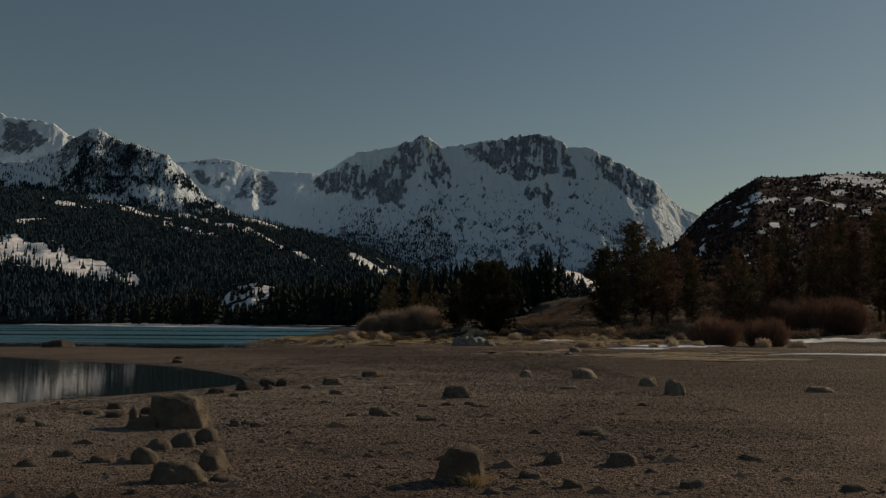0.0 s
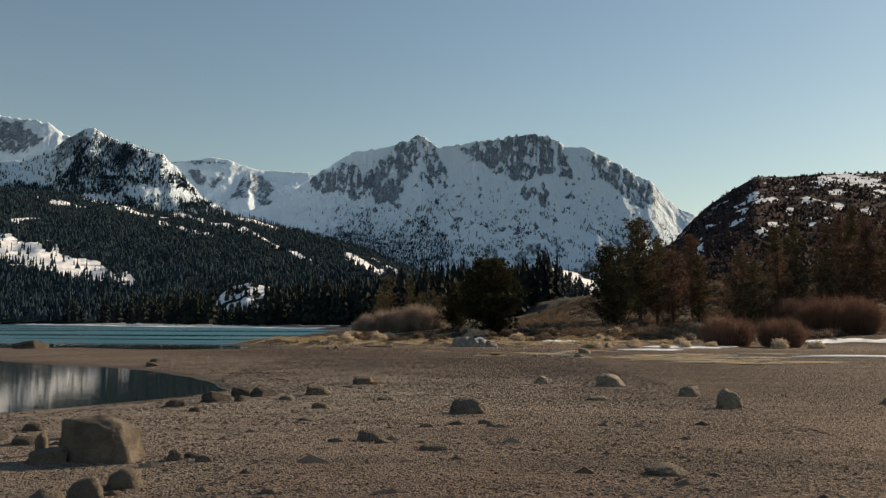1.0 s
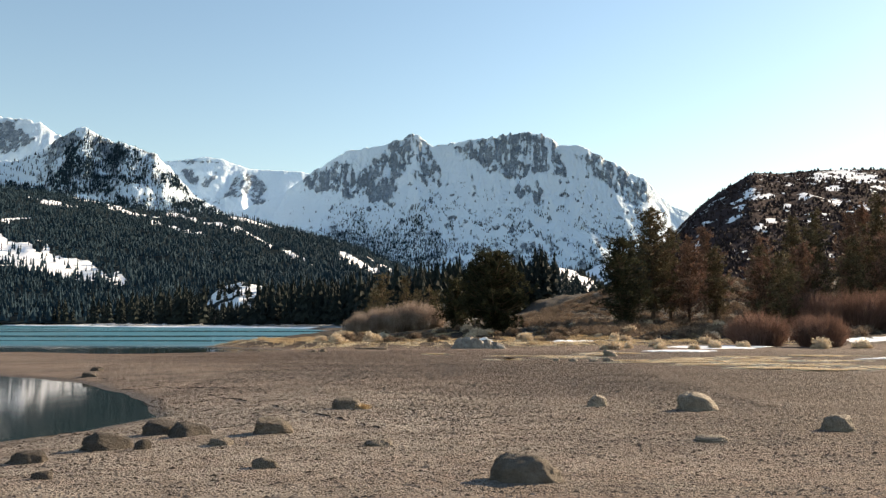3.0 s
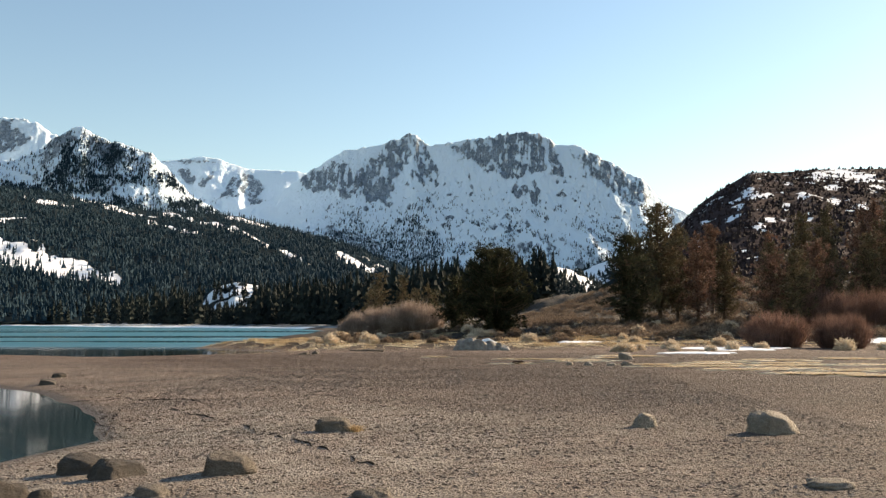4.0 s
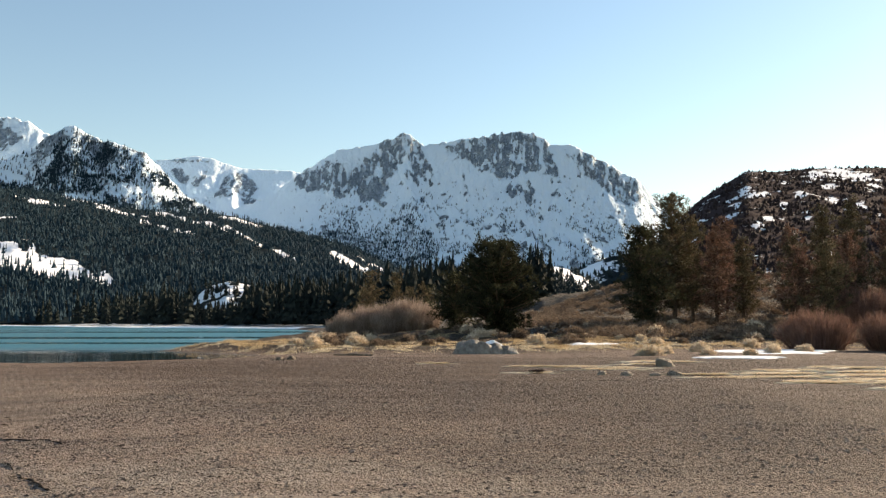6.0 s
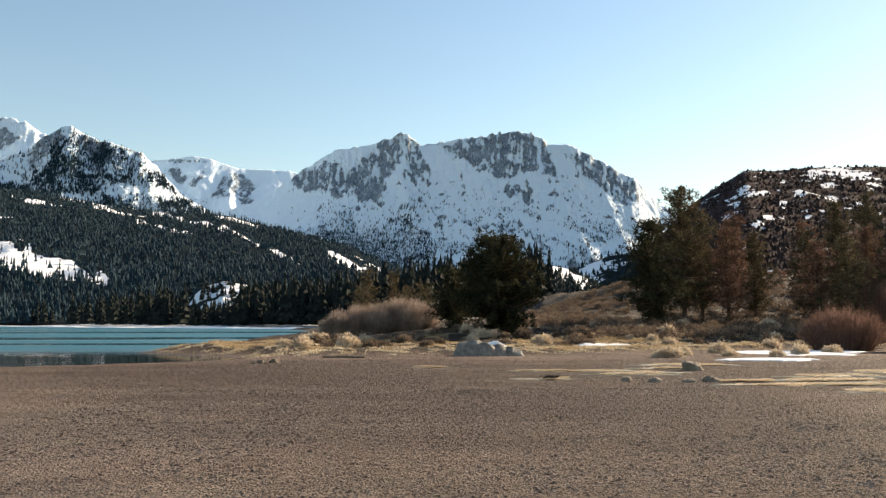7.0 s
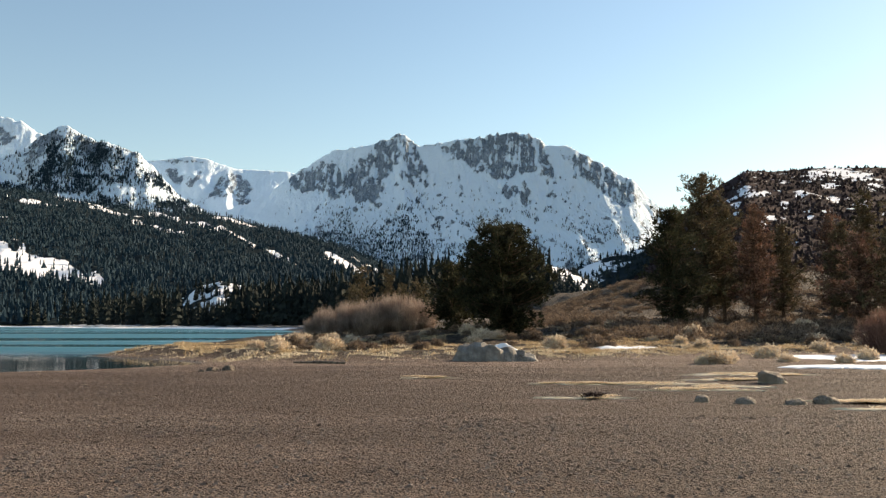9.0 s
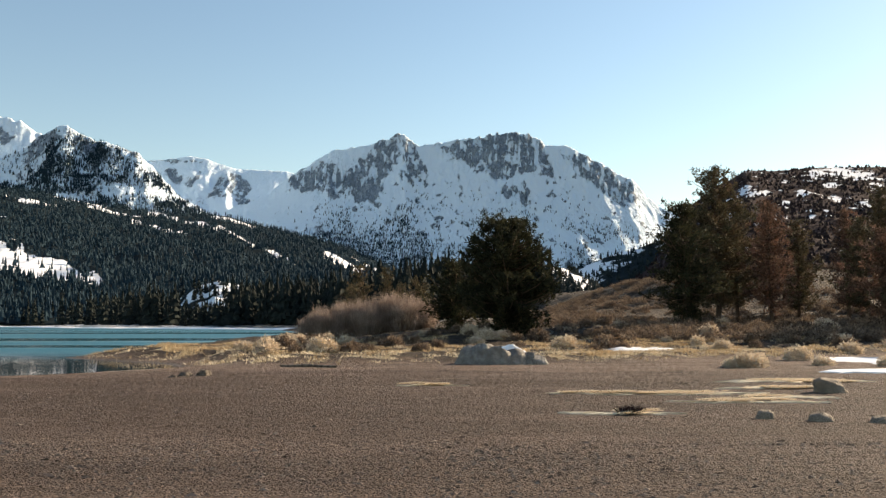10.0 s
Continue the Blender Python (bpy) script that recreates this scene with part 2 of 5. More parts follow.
def snow_material():
    n = Nodes("old_snow")
    dirt = n.ramp(n.noise(1.3, 6, 0.7), (0.5, (0.82, 0.84, 0.87)), (0.8, (0.58, 0.56, 0.53)))
    return n.done(dirt, 0.6, n.bump(n.noise(3.0, 5, 0.6), 0.5, 0.06), 0.35)


GROUND = ground_material()
WATER = water_material()
# rock colours shifted to blue to carry the haze of distance
MOUNTAIN = snow_rock_material("hazed_snowy_granite", (0.20, 0.245, 0.30), (0.44, 0.505, 0.58), 0.006)
# soil tinted blue-grey, distance haze painted into the ground colour
FOREST = forest_floor_material("hazed_forest_floor", (0.010, 0.016, 0.019), (0.024, 0.033, 0.037), 0.02)
HILLSIDE = forest_floor_material("brush_hillside", (0.026, 0.018, 0.019), (0.054, 0.037, 0.036), 0.05)
GRANITE = stone_material("grey_granite", (0.074, 0.061, 0.050), (0.26, 0.218, 0.175))
DARK_STONE = stone_material("damp_dark_stone", (0.034, 0.029, 0.025), (0.125, 0.106, 0.088))
BEACH_GRANITE = stone_material("light_grey_granite", (0.145, 0.122, 0.097), (0.42, 0.356, 0.285), 7.0)
PALE_GRANITE = stone_material("pale_granite", (0.12, 0.11, 0.10), (0.38, 0.355, 0.325), 5.0)
BRUSH = leaf_material("hill_brush", (0.018, 0.013, 0.014), (0.050, 0.035, 0.034), through=0.1)
# needles of the far slopes, with blue distance haze mixed into their colour
HAZED_NEEDLES = leaf_material("hazed_needles", (0.016, 0.033, 0.046), (0.042, 0.073, 0.096))
SHORE_NEEDLES = leaf_material("shore_needles", (0.012, 0.016, 0.016), (0.032, 0.040, 0.035))
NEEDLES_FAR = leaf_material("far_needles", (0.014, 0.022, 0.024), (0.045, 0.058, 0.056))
NEEDLES = leaf_material("pine_needles", (0.030, 0.030, 0.017), (0.21, 0.165, 0.092), (0.24, 0.16, 0.095), through=0.09)
DRY_NEEDLES = leaf_material("sparse_pine_needles", (0.050, 0.033, 0.026), (0.29, 0.175, 0.12), (0.31, 0.17, 0.125), through=0.15)
DARK_NEEDLES = leaf_material("dark_needles", (0.014, 0.017, 0.011), (0.075, 0.072, 0.036))
BARK = bark_material("pine_bark", (0.035, 0.025, 0.018), (0.15, 0.10, 0.065))
TWIG_RED = leaf_material("willow_twigs_red", (0.096, 0.058, 0.046), (0.280, 0.172, 0.136), through=0.3)
TWIG_TAN = leaf_material("willow_twigs_tan", (0.18, 0.135, 0.11), (0.58, 0.465, 0.385), through=0.25)
STRAW = leaf_material("dry_straw", (0.33, 0.235, 0.13), (0.70, 0.54, 0.33), through=0.22)
PALE_STRAW = leaf_material("bleached_straw", (0.56, 0.455, 0.31), (0.86, 0.74, 0.55), through=0.15)
PALE_SAGE = leaf_material("pale_dry_shrub", (0.44, 0.355, 0.26), (0.82, 0.70, 0.54), through=0.2)
SAGE = leaf_material("dry_sage", (0.075, 0.053, 0.040), (0.37, 0.28, 0.205), through=0.2)
DRIFTWOOD = bark_material("weathered_driftwood", (0.06, 0.045, 0.035), (0.24, 0.20, 0.16))
SNOW = snow_material()


def straw_mat_material():
    n = Nodes("matted_straw")
    strand = n.noise(14.0, 6, 0.75, (0.35, 1.0, 1.0))
    return n.done(n.ramp(strand, (0.3, (0.46, 0.37, 0.26)), (0.5, (0.74, 0.64, 0.48))), 0.85, n.bump(strand, 0.2, 0.006), 0.2)


STRAW_MAT = straw_mat_material()

# ---- the ground, one sheet to the horizon ----
WATER_LEVEL = -0.28
POND = [(-60, 75), (-30.3, 56), (-21.8, 50.2), (-14.9, 45.4), (-11.3, 40.8), (-9.2, 37.2), (-8.15, 35.1), (-7.35, 33.2), (-7.7, 30.5), (-9.4, 27.6), (-10.8, 25.2), (-12.5, 23.2), (-60, 10)]
LAKE = [(-400, 40), (-40, 71), (-31, 75), (-22, 72), (-17.2, 75.5), (-15, 80), (-13.6, 82.8), (-15.5, 86), (-20, 89.6), (-25, 94.5), (-24.4, 101),
        (-23.2, 110), (-26.5, 130), (-27.5, 160), (-32, 194), (-38, 262), (-72, 392), (-132, 444), (-210, 527), (-430, 811), (-900, 1300), (-2500, 1500), (-2500, 40)]


def bank_line(x):
    """How far up the beach the gravel gives way to dry turf."""
    return 79 + 1.6 * value_noise(x / 6.0, 0 * x, 5) + 0.8 * value_noise(x / 1.7, 0 * x, 6) + 9 * smooth(8, 16, x) - 1.5 * smooth(30, 45, x)


# low steps left in the sand by earlier water levels
OLD_SHORES = [[(-11.41, 41.1), (-10.2, 40.9), (-9.8, 41.2), (-9.0, 40.3), (-7.9, 39.9), (-6.9, 39.2)], [(-7.5, 37.9), (-6.2, 36.1), (-5.4, 35.2), (-4.7, 34.4), (-4.1, 33.2), (-3.7, 32.1), (-3.2, 31.5), (-2.7, 30.7), (-1.6, 29.2), (-1.2, 28.1)],
              [(-6.2, 33.7), (-5.6, 33.9), (-5.1, 33.9), (-4.75, 34.05)], [(-9.6, 37.9), (-8.6, 36.4), (-7.8, 35.0), (-7.2, 33.6)]]


def scarp(line, x, y):
    out = np.zeros(np.shape(x))
    for (ax, ay), (bx, by) in zip(line, line[1:]):
        ex, ey = bx - ax, by - ay
        length = math.hypot(ex, ey)
        along = ((x - ax) * ex + (y - ay) * ey) / length
        wob = 0.10 * value_noise(along * 1.6 + ax, 0 * x + ay, 7)
        off = ((x - ax) * -ey + (y - ay) * ex) / length * (1 if ex > 0 else -1) + wob
        near = smooth(-0.3, 0.2, along) * smooth(length + 0.3, length - 0.2, along)
        out = np.maximum(out, 0.03 * near * smooth(-0.05, 0.06, off) * smooth(1.0, 0.1, off))
    return out


def shore_height(x, y):
    wet = np.maximum(inside(POND, x, y), inside(LAKE, x, y)) + 0.22 * value_noise(x / 2.2, y / 2.2, 3) * smooth(400, 60, y)
    beach = 0.05 * fbm(x / 5, y / 4, 3, 11) + 0.012 * value_noise(x / 0.45, y / 0.3, 12) + 0.009 * value_noise(x / 0.16, y / 0.13, 13)
    beach = beach + 0.05 * smooth(0.95, 1.12, -wet) * smooth(3.2, 1.2, -wet) * smooth(80, 60, y)
    for line in OLD_SHORES:
        beach = beach + scarp(line, x, y)
    bed = WATER_LEVEL + np.where(wet > 0, -np.minimum(wet * 0.12, 3.0), 0.28 * smooth(0, 5.5, -wet) + np.minimum(-wet, 0.4) * 0.12)
    turf = smooth(0, 3.5, y - bank_line(x)) * smooth(0.0, 4.0, -wet)
    land = turf * (0.24 + 0.20 * fbm(x / 1.5, y / 1.2, 3, 21) + 0.10 * smooth(0, 20, y - 82))
    rise = smooth(92, 116, y) * smooth(-14, 2, x)
    land = land + rise * (1.15 + 0.25 * fbm(x / 6, y / 5, 4, 22))
    slope = smooth(4, 24, x - (y - 118) * 0.05) * smooth(112, 175, y)
    land = land + slope * (3.4 + 1.2 * fbm(x / 10, y / 10, 3, 23) + 5.0 * smooth(24, 42, x) * smooth(126, 175, y))
    land = land + smooth(-14, 4, x) * smooth(150, 420, y) * 3
    far = smooth(20, 200, -wet) * smooth(350, 900, y)
    return bed + beach * smooth(0.3, 2.5, -wet) * smooth(200, 80, y) + land * smooth(0, 3, -wet) + far * 6, wet, turf


def spaced(*runs):
    """Grid lines: (start, end, first step, last step) runs, end to end."""
    out = []
    for a, b, s0, s1 in runs:
        x = a
        while x < b - 1e-6:
            out.append(x)
            x += s0 + (s1 - s0) * (x - a) / (b - a)
    out.append(runs[-1][1])
    return np.array(out)


gx = spaced((-5000, -300, 500, 60), (-300, -60, 50, 3), (-60, -16, 2.5, 0.5), (-16, 16, 0.17, 0.17), (16, 60, 0.4, 2.0), (60, 300, 3, 50), (300, 5000, 60, 500))
gy = spaced((-5000, -60, 600, 25), (-60, 6, 20, 1.0), (6, 34, 0.13, 0.15), (34, 64, 0.16, 0.3), (64, 125, 0.35, 0.7), (125, 300, 1.0, 12), (300, 5000, 15, 350))
X, Y = np.meshgrid(gx, gy)
Z, WETNESS, TURF = shore_height(X, Y)
me = mesh_of("ground", np.stack([X, Y, Z], -1).reshape(-1, 3), grid_faces(len(gy), len(gx)), GROUND)
layer(me, "turf", TURF)
layer(me, "snow", smooth(260, 380, Y) * smooth(4, 12, -WETNESS) * smooth(30, -20, X))
layer(me, "pale", np.maximum(smooth(19, 6, -inside(POND, X, Y) + 2.0 * fbm(X / 4, Y / 4, 3, 33)) * (0.35 + 0.65 * smooth(40, 34, Y + 2 * fbm(X / 5, Y / 4, 3, 35))), 1.2 * smooth(4.0, 1.5, -inside(LAKE, X, Y) + 0.8 * fbm(X / 5, Y / 2, 3, 34)) * smooth(84, 80, Y)))
layer(me, "coarse", smooth(24, 50, Y + 5 * fbm(X / 9, Y / 6, 3, 31) + 1.2 * X) * smooth(80, 66, Y + 3 * fbm(X / 5, Y / 3, 3, 32)) * smooth(3.0, 9.0, -WETNESS))
layer(me, "wet", smooth(-0.9, -0.05, WETNESS))
tagged(new("ground", me), "grey-brown gravel lake shore running up to dry turf", "ground", kind="structure")


def height_at(x, y):
    z, _, _ = shore_height(np.array([float(x)]), np.array([float(y)]))
    return float(z[0])


# ---- water ----
wx = spaced((-2500, -200, 200, 60), (-200, -8, 10, 3), (-8, -4, 2, 2))
wy = spaced((5, 120, 3, 4), (120, 1600, 8, 150))
WX, WY = np.meshgrid(wx, wy)
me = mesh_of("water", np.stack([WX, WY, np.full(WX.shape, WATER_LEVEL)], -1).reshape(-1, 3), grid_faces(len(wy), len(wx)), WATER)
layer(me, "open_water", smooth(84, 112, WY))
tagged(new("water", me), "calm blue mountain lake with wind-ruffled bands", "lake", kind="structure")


# ---- mountains ----
def range_mesh(name, crest, far, near, foot, material, columns, rows, rough, power=1.25, seed=0, bare=None, crag=0.0, back=600, attr="bare", shape=None, calm=None, spurs=()):
    """A mountain side seen from the valley: the crest's knots (x, height) at distance far, falling to the foot at distance near."""
    kx, kz = np.array(crest).T
    tan = np.linspace(kx[0] / far, kx[-1] / far, columns)
    top = np.interp(tan * far, kx, kz)
    v = np.concatenate([np.linspace(0, 1, rows), 1 + np.linspace(0.04, 1, 8)])
    T, V = np.meshgrid(tan, v)
    front = np.clip(V, 0, 1)
    drift = (1 - front) * (0.10 * far * fbm(T * far / 260.0, front * 2.5, 3, seed + 70)) * min(1, rough / 40)
    H = np.interp(T * far + drift, kx, kz)
    yy = near + (far - near) * front + back * np.maximum(V - 1, 0)
    xx = T * yy
    hang = np.clip(4 * front * (1 - front), 0, 1)
    lift = front ** power if shape is None else shape(front, T * far)
    zz = foot + (H - foot) * lift
    for sx, lean, size, wide in spurs:
        line = T * far - sx - lean * (1 - front) + 25 * fbm(front * 9, T * 0 + sx, 2, 5)
        zz = zz + size * np.sin(front * math.pi) ** 0.8 * np.maximum(0, 1 - np.abs(line) / wide) * smooth(0.15, 0.5, front)
    quiet = 1.0 if calm is None else calm(front, T * far)
    zz = zz + quiet * rough * (ridged(xx / (rough * 6), yy / (rough * 8), 5, seed) - 0.62) * (0.15 + 1.6 * hang) * np.minimum(1, front * 8)
    zz = zz + quiet * crag * fbm(xx / 22.0, yy / 30.0, 4, seed + 3) * smooth(0.25, 0.9, front)
    zz = np.where(V > 1, zz - (zz - foot) * np.clip(V - 1, 0, 1) ** 0.8 * 0.8, zz)
    me = mesh_of(name, np.stack([xx, yy, zz], -1).reshape(-1, 3), grid_faces(len(v), columns), material)
    field = bare(xx, yy, zz, front, T * far) if bare else np.zeros(xx.shape)
    layer(me, attr, field)
    return me, (xx, yy, zz, front, T * far, field)


def bell(x, c, w):
    return np.exp(-((x - c) / w) ** 2)


PEAK = [(-1150, 560), (-900, 640), (-756, 759), (-677, 806), (-572, 875), (-386, 904), (-272, 945), (-229, 966), (-191, 954), (-128, 904), (44, 927), (187, 948), (316, 965), (359, 976), (417, 962),
        (474, 945), (516, 907), (645, 898), (759, 834), (872, 767), (956, 724), (1012, 655), (1081, 592), (1152, 566), (1350, 437), (1600, 360)]


PEAK_NEAR = 3420


def peak_shape(v, x):
    return 0.42 * v ** 0.9 + 0.58 * v ** 2.4 + 0.035 * np.sin(v * math.pi)


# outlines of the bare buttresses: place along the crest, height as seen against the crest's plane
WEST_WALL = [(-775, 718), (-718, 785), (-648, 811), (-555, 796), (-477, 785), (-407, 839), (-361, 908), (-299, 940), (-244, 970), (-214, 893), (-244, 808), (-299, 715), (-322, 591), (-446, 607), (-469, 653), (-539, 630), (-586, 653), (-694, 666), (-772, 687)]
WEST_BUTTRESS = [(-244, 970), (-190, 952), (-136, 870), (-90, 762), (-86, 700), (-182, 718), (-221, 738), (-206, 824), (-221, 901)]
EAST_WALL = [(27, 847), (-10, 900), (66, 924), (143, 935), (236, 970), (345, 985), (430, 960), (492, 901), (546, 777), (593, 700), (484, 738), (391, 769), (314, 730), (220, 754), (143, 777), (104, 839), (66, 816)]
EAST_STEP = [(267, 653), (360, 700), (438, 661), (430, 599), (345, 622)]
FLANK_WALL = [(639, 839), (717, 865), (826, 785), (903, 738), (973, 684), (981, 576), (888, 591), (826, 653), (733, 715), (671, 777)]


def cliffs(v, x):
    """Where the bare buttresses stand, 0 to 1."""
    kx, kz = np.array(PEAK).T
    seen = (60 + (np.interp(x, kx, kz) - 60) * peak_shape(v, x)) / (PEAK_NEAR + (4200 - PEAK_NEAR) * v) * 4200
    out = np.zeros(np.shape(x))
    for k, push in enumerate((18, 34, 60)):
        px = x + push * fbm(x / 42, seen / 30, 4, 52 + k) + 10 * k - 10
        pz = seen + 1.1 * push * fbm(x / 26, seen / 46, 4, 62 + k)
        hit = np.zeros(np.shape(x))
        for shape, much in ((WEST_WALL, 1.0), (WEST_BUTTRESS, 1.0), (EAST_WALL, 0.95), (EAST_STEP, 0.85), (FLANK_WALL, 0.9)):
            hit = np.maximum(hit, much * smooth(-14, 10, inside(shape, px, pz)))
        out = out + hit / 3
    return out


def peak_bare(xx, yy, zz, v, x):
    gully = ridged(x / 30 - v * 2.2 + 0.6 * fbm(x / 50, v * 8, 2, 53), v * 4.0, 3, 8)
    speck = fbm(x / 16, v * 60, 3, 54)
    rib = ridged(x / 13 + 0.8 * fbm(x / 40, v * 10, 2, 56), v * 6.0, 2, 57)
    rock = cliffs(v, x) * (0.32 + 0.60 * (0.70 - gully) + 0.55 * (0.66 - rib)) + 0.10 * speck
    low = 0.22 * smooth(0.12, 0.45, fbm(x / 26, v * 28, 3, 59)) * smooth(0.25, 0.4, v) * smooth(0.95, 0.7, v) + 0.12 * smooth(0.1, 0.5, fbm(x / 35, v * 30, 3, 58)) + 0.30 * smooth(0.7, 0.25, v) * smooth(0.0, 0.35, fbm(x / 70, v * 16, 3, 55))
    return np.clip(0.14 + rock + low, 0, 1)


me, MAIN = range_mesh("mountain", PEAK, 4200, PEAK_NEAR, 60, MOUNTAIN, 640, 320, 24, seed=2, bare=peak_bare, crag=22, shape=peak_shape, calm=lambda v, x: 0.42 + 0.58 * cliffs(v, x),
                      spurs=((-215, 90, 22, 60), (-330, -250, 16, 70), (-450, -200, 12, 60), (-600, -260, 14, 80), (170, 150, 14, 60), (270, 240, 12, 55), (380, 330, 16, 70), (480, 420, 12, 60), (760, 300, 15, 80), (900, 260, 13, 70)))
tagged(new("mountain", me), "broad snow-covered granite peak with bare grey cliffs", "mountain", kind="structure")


def drawn(outlines, x, seen, soft=14, push=22, seed=0):
    """1 inside ragged outlines on a mountain side, given as (place along the crest, height seen against the crest's plane)."""
    px = x + push * fbm(x / 40, seen / 30, 4, 152 + seed)
    pz = seen + push * fbm(x / 28, seen / 40, 4, 162 + seed)
    out = np.zeros(np.shape(x))
    for shape in outlines:
        out = np.maximum(out, smooth(-soft, soft, inside(shape, px, pz)))
    return out


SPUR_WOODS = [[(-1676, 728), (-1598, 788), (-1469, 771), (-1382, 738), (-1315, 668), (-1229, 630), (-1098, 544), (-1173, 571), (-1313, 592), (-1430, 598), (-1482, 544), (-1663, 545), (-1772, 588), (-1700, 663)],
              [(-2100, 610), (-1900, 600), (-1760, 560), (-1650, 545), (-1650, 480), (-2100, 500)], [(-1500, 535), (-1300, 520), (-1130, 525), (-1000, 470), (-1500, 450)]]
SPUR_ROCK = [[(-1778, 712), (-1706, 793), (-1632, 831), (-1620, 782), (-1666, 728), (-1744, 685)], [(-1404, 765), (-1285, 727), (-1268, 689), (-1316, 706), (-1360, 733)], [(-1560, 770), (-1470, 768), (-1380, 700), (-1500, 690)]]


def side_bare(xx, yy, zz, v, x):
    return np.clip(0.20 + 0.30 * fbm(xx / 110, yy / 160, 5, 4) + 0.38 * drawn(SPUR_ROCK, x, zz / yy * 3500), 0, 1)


FRONT_LEFT = [(-2500, 700), (-2014, 690), (-1866, 700), (-1760, 745), (-1701, 797), (-1632, 832), (-1590, 840), (-1545, 806), (-1469, 774), (-1383, 758), (-1339, 736), (-1285, 725), (-1263, 698), (-1230, 670), (-1164, 597), (-1098, 530), (-957, 447), (-700, 330), (-400, 200)]
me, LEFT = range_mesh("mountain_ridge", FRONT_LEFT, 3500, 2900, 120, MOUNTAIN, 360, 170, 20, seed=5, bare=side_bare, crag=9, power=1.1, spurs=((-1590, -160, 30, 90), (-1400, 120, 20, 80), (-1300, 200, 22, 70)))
tagged(new("mountain_ridge", me), "snowy mountain spur with scattered dark conifers", "mountain", kind="structure")
BACK_LEFT = [(-2900, 1010), (-2313, 1030), (-2202, 1003), (-2115, 998), (-2040, 980), (-2015, 962), (-1945, 916), (-1840, 856), (-1600, 700)]
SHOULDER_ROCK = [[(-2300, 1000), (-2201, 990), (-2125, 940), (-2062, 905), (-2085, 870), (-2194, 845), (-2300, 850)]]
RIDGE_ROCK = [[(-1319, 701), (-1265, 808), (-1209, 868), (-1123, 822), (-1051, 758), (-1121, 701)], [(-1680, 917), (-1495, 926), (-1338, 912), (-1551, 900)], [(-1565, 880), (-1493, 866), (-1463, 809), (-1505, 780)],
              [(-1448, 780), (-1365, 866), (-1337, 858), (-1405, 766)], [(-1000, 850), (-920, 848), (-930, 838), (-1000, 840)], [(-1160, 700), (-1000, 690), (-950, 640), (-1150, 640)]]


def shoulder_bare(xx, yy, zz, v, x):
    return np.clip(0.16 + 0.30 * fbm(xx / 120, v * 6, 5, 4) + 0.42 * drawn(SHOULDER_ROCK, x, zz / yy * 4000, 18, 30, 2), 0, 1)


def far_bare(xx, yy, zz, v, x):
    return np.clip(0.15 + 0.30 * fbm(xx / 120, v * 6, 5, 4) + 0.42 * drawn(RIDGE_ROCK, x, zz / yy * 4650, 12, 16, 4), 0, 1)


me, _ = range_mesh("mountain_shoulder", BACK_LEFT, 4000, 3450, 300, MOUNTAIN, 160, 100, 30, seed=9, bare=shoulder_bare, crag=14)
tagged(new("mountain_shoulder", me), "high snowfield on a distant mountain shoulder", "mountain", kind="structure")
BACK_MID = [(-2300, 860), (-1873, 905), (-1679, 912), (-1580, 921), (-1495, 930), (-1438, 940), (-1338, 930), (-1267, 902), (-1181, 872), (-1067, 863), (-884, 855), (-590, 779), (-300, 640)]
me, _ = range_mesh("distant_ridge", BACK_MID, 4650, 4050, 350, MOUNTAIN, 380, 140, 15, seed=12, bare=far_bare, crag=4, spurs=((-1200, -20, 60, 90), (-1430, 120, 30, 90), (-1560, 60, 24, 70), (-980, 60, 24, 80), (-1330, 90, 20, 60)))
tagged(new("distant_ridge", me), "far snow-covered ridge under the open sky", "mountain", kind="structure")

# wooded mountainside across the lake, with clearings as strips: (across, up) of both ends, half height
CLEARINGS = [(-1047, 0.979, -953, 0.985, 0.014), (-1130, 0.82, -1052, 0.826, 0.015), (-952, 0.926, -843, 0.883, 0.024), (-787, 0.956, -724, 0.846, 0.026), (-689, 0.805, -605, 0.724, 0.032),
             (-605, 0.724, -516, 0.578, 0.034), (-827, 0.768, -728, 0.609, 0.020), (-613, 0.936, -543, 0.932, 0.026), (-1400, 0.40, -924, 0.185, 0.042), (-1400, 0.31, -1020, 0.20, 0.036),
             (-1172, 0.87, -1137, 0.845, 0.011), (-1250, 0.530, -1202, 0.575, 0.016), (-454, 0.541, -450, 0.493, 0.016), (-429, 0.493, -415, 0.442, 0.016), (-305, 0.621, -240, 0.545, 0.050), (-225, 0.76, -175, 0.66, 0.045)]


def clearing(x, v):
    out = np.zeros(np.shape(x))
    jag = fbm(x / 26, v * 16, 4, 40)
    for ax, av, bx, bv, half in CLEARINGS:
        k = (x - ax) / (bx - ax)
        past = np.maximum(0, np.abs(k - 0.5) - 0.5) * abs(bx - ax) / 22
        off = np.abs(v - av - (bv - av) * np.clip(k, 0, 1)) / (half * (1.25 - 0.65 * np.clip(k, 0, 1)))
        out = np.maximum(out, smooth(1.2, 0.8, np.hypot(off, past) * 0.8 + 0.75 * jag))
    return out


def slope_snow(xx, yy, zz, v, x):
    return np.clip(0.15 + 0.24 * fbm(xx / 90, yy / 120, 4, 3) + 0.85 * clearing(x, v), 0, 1)


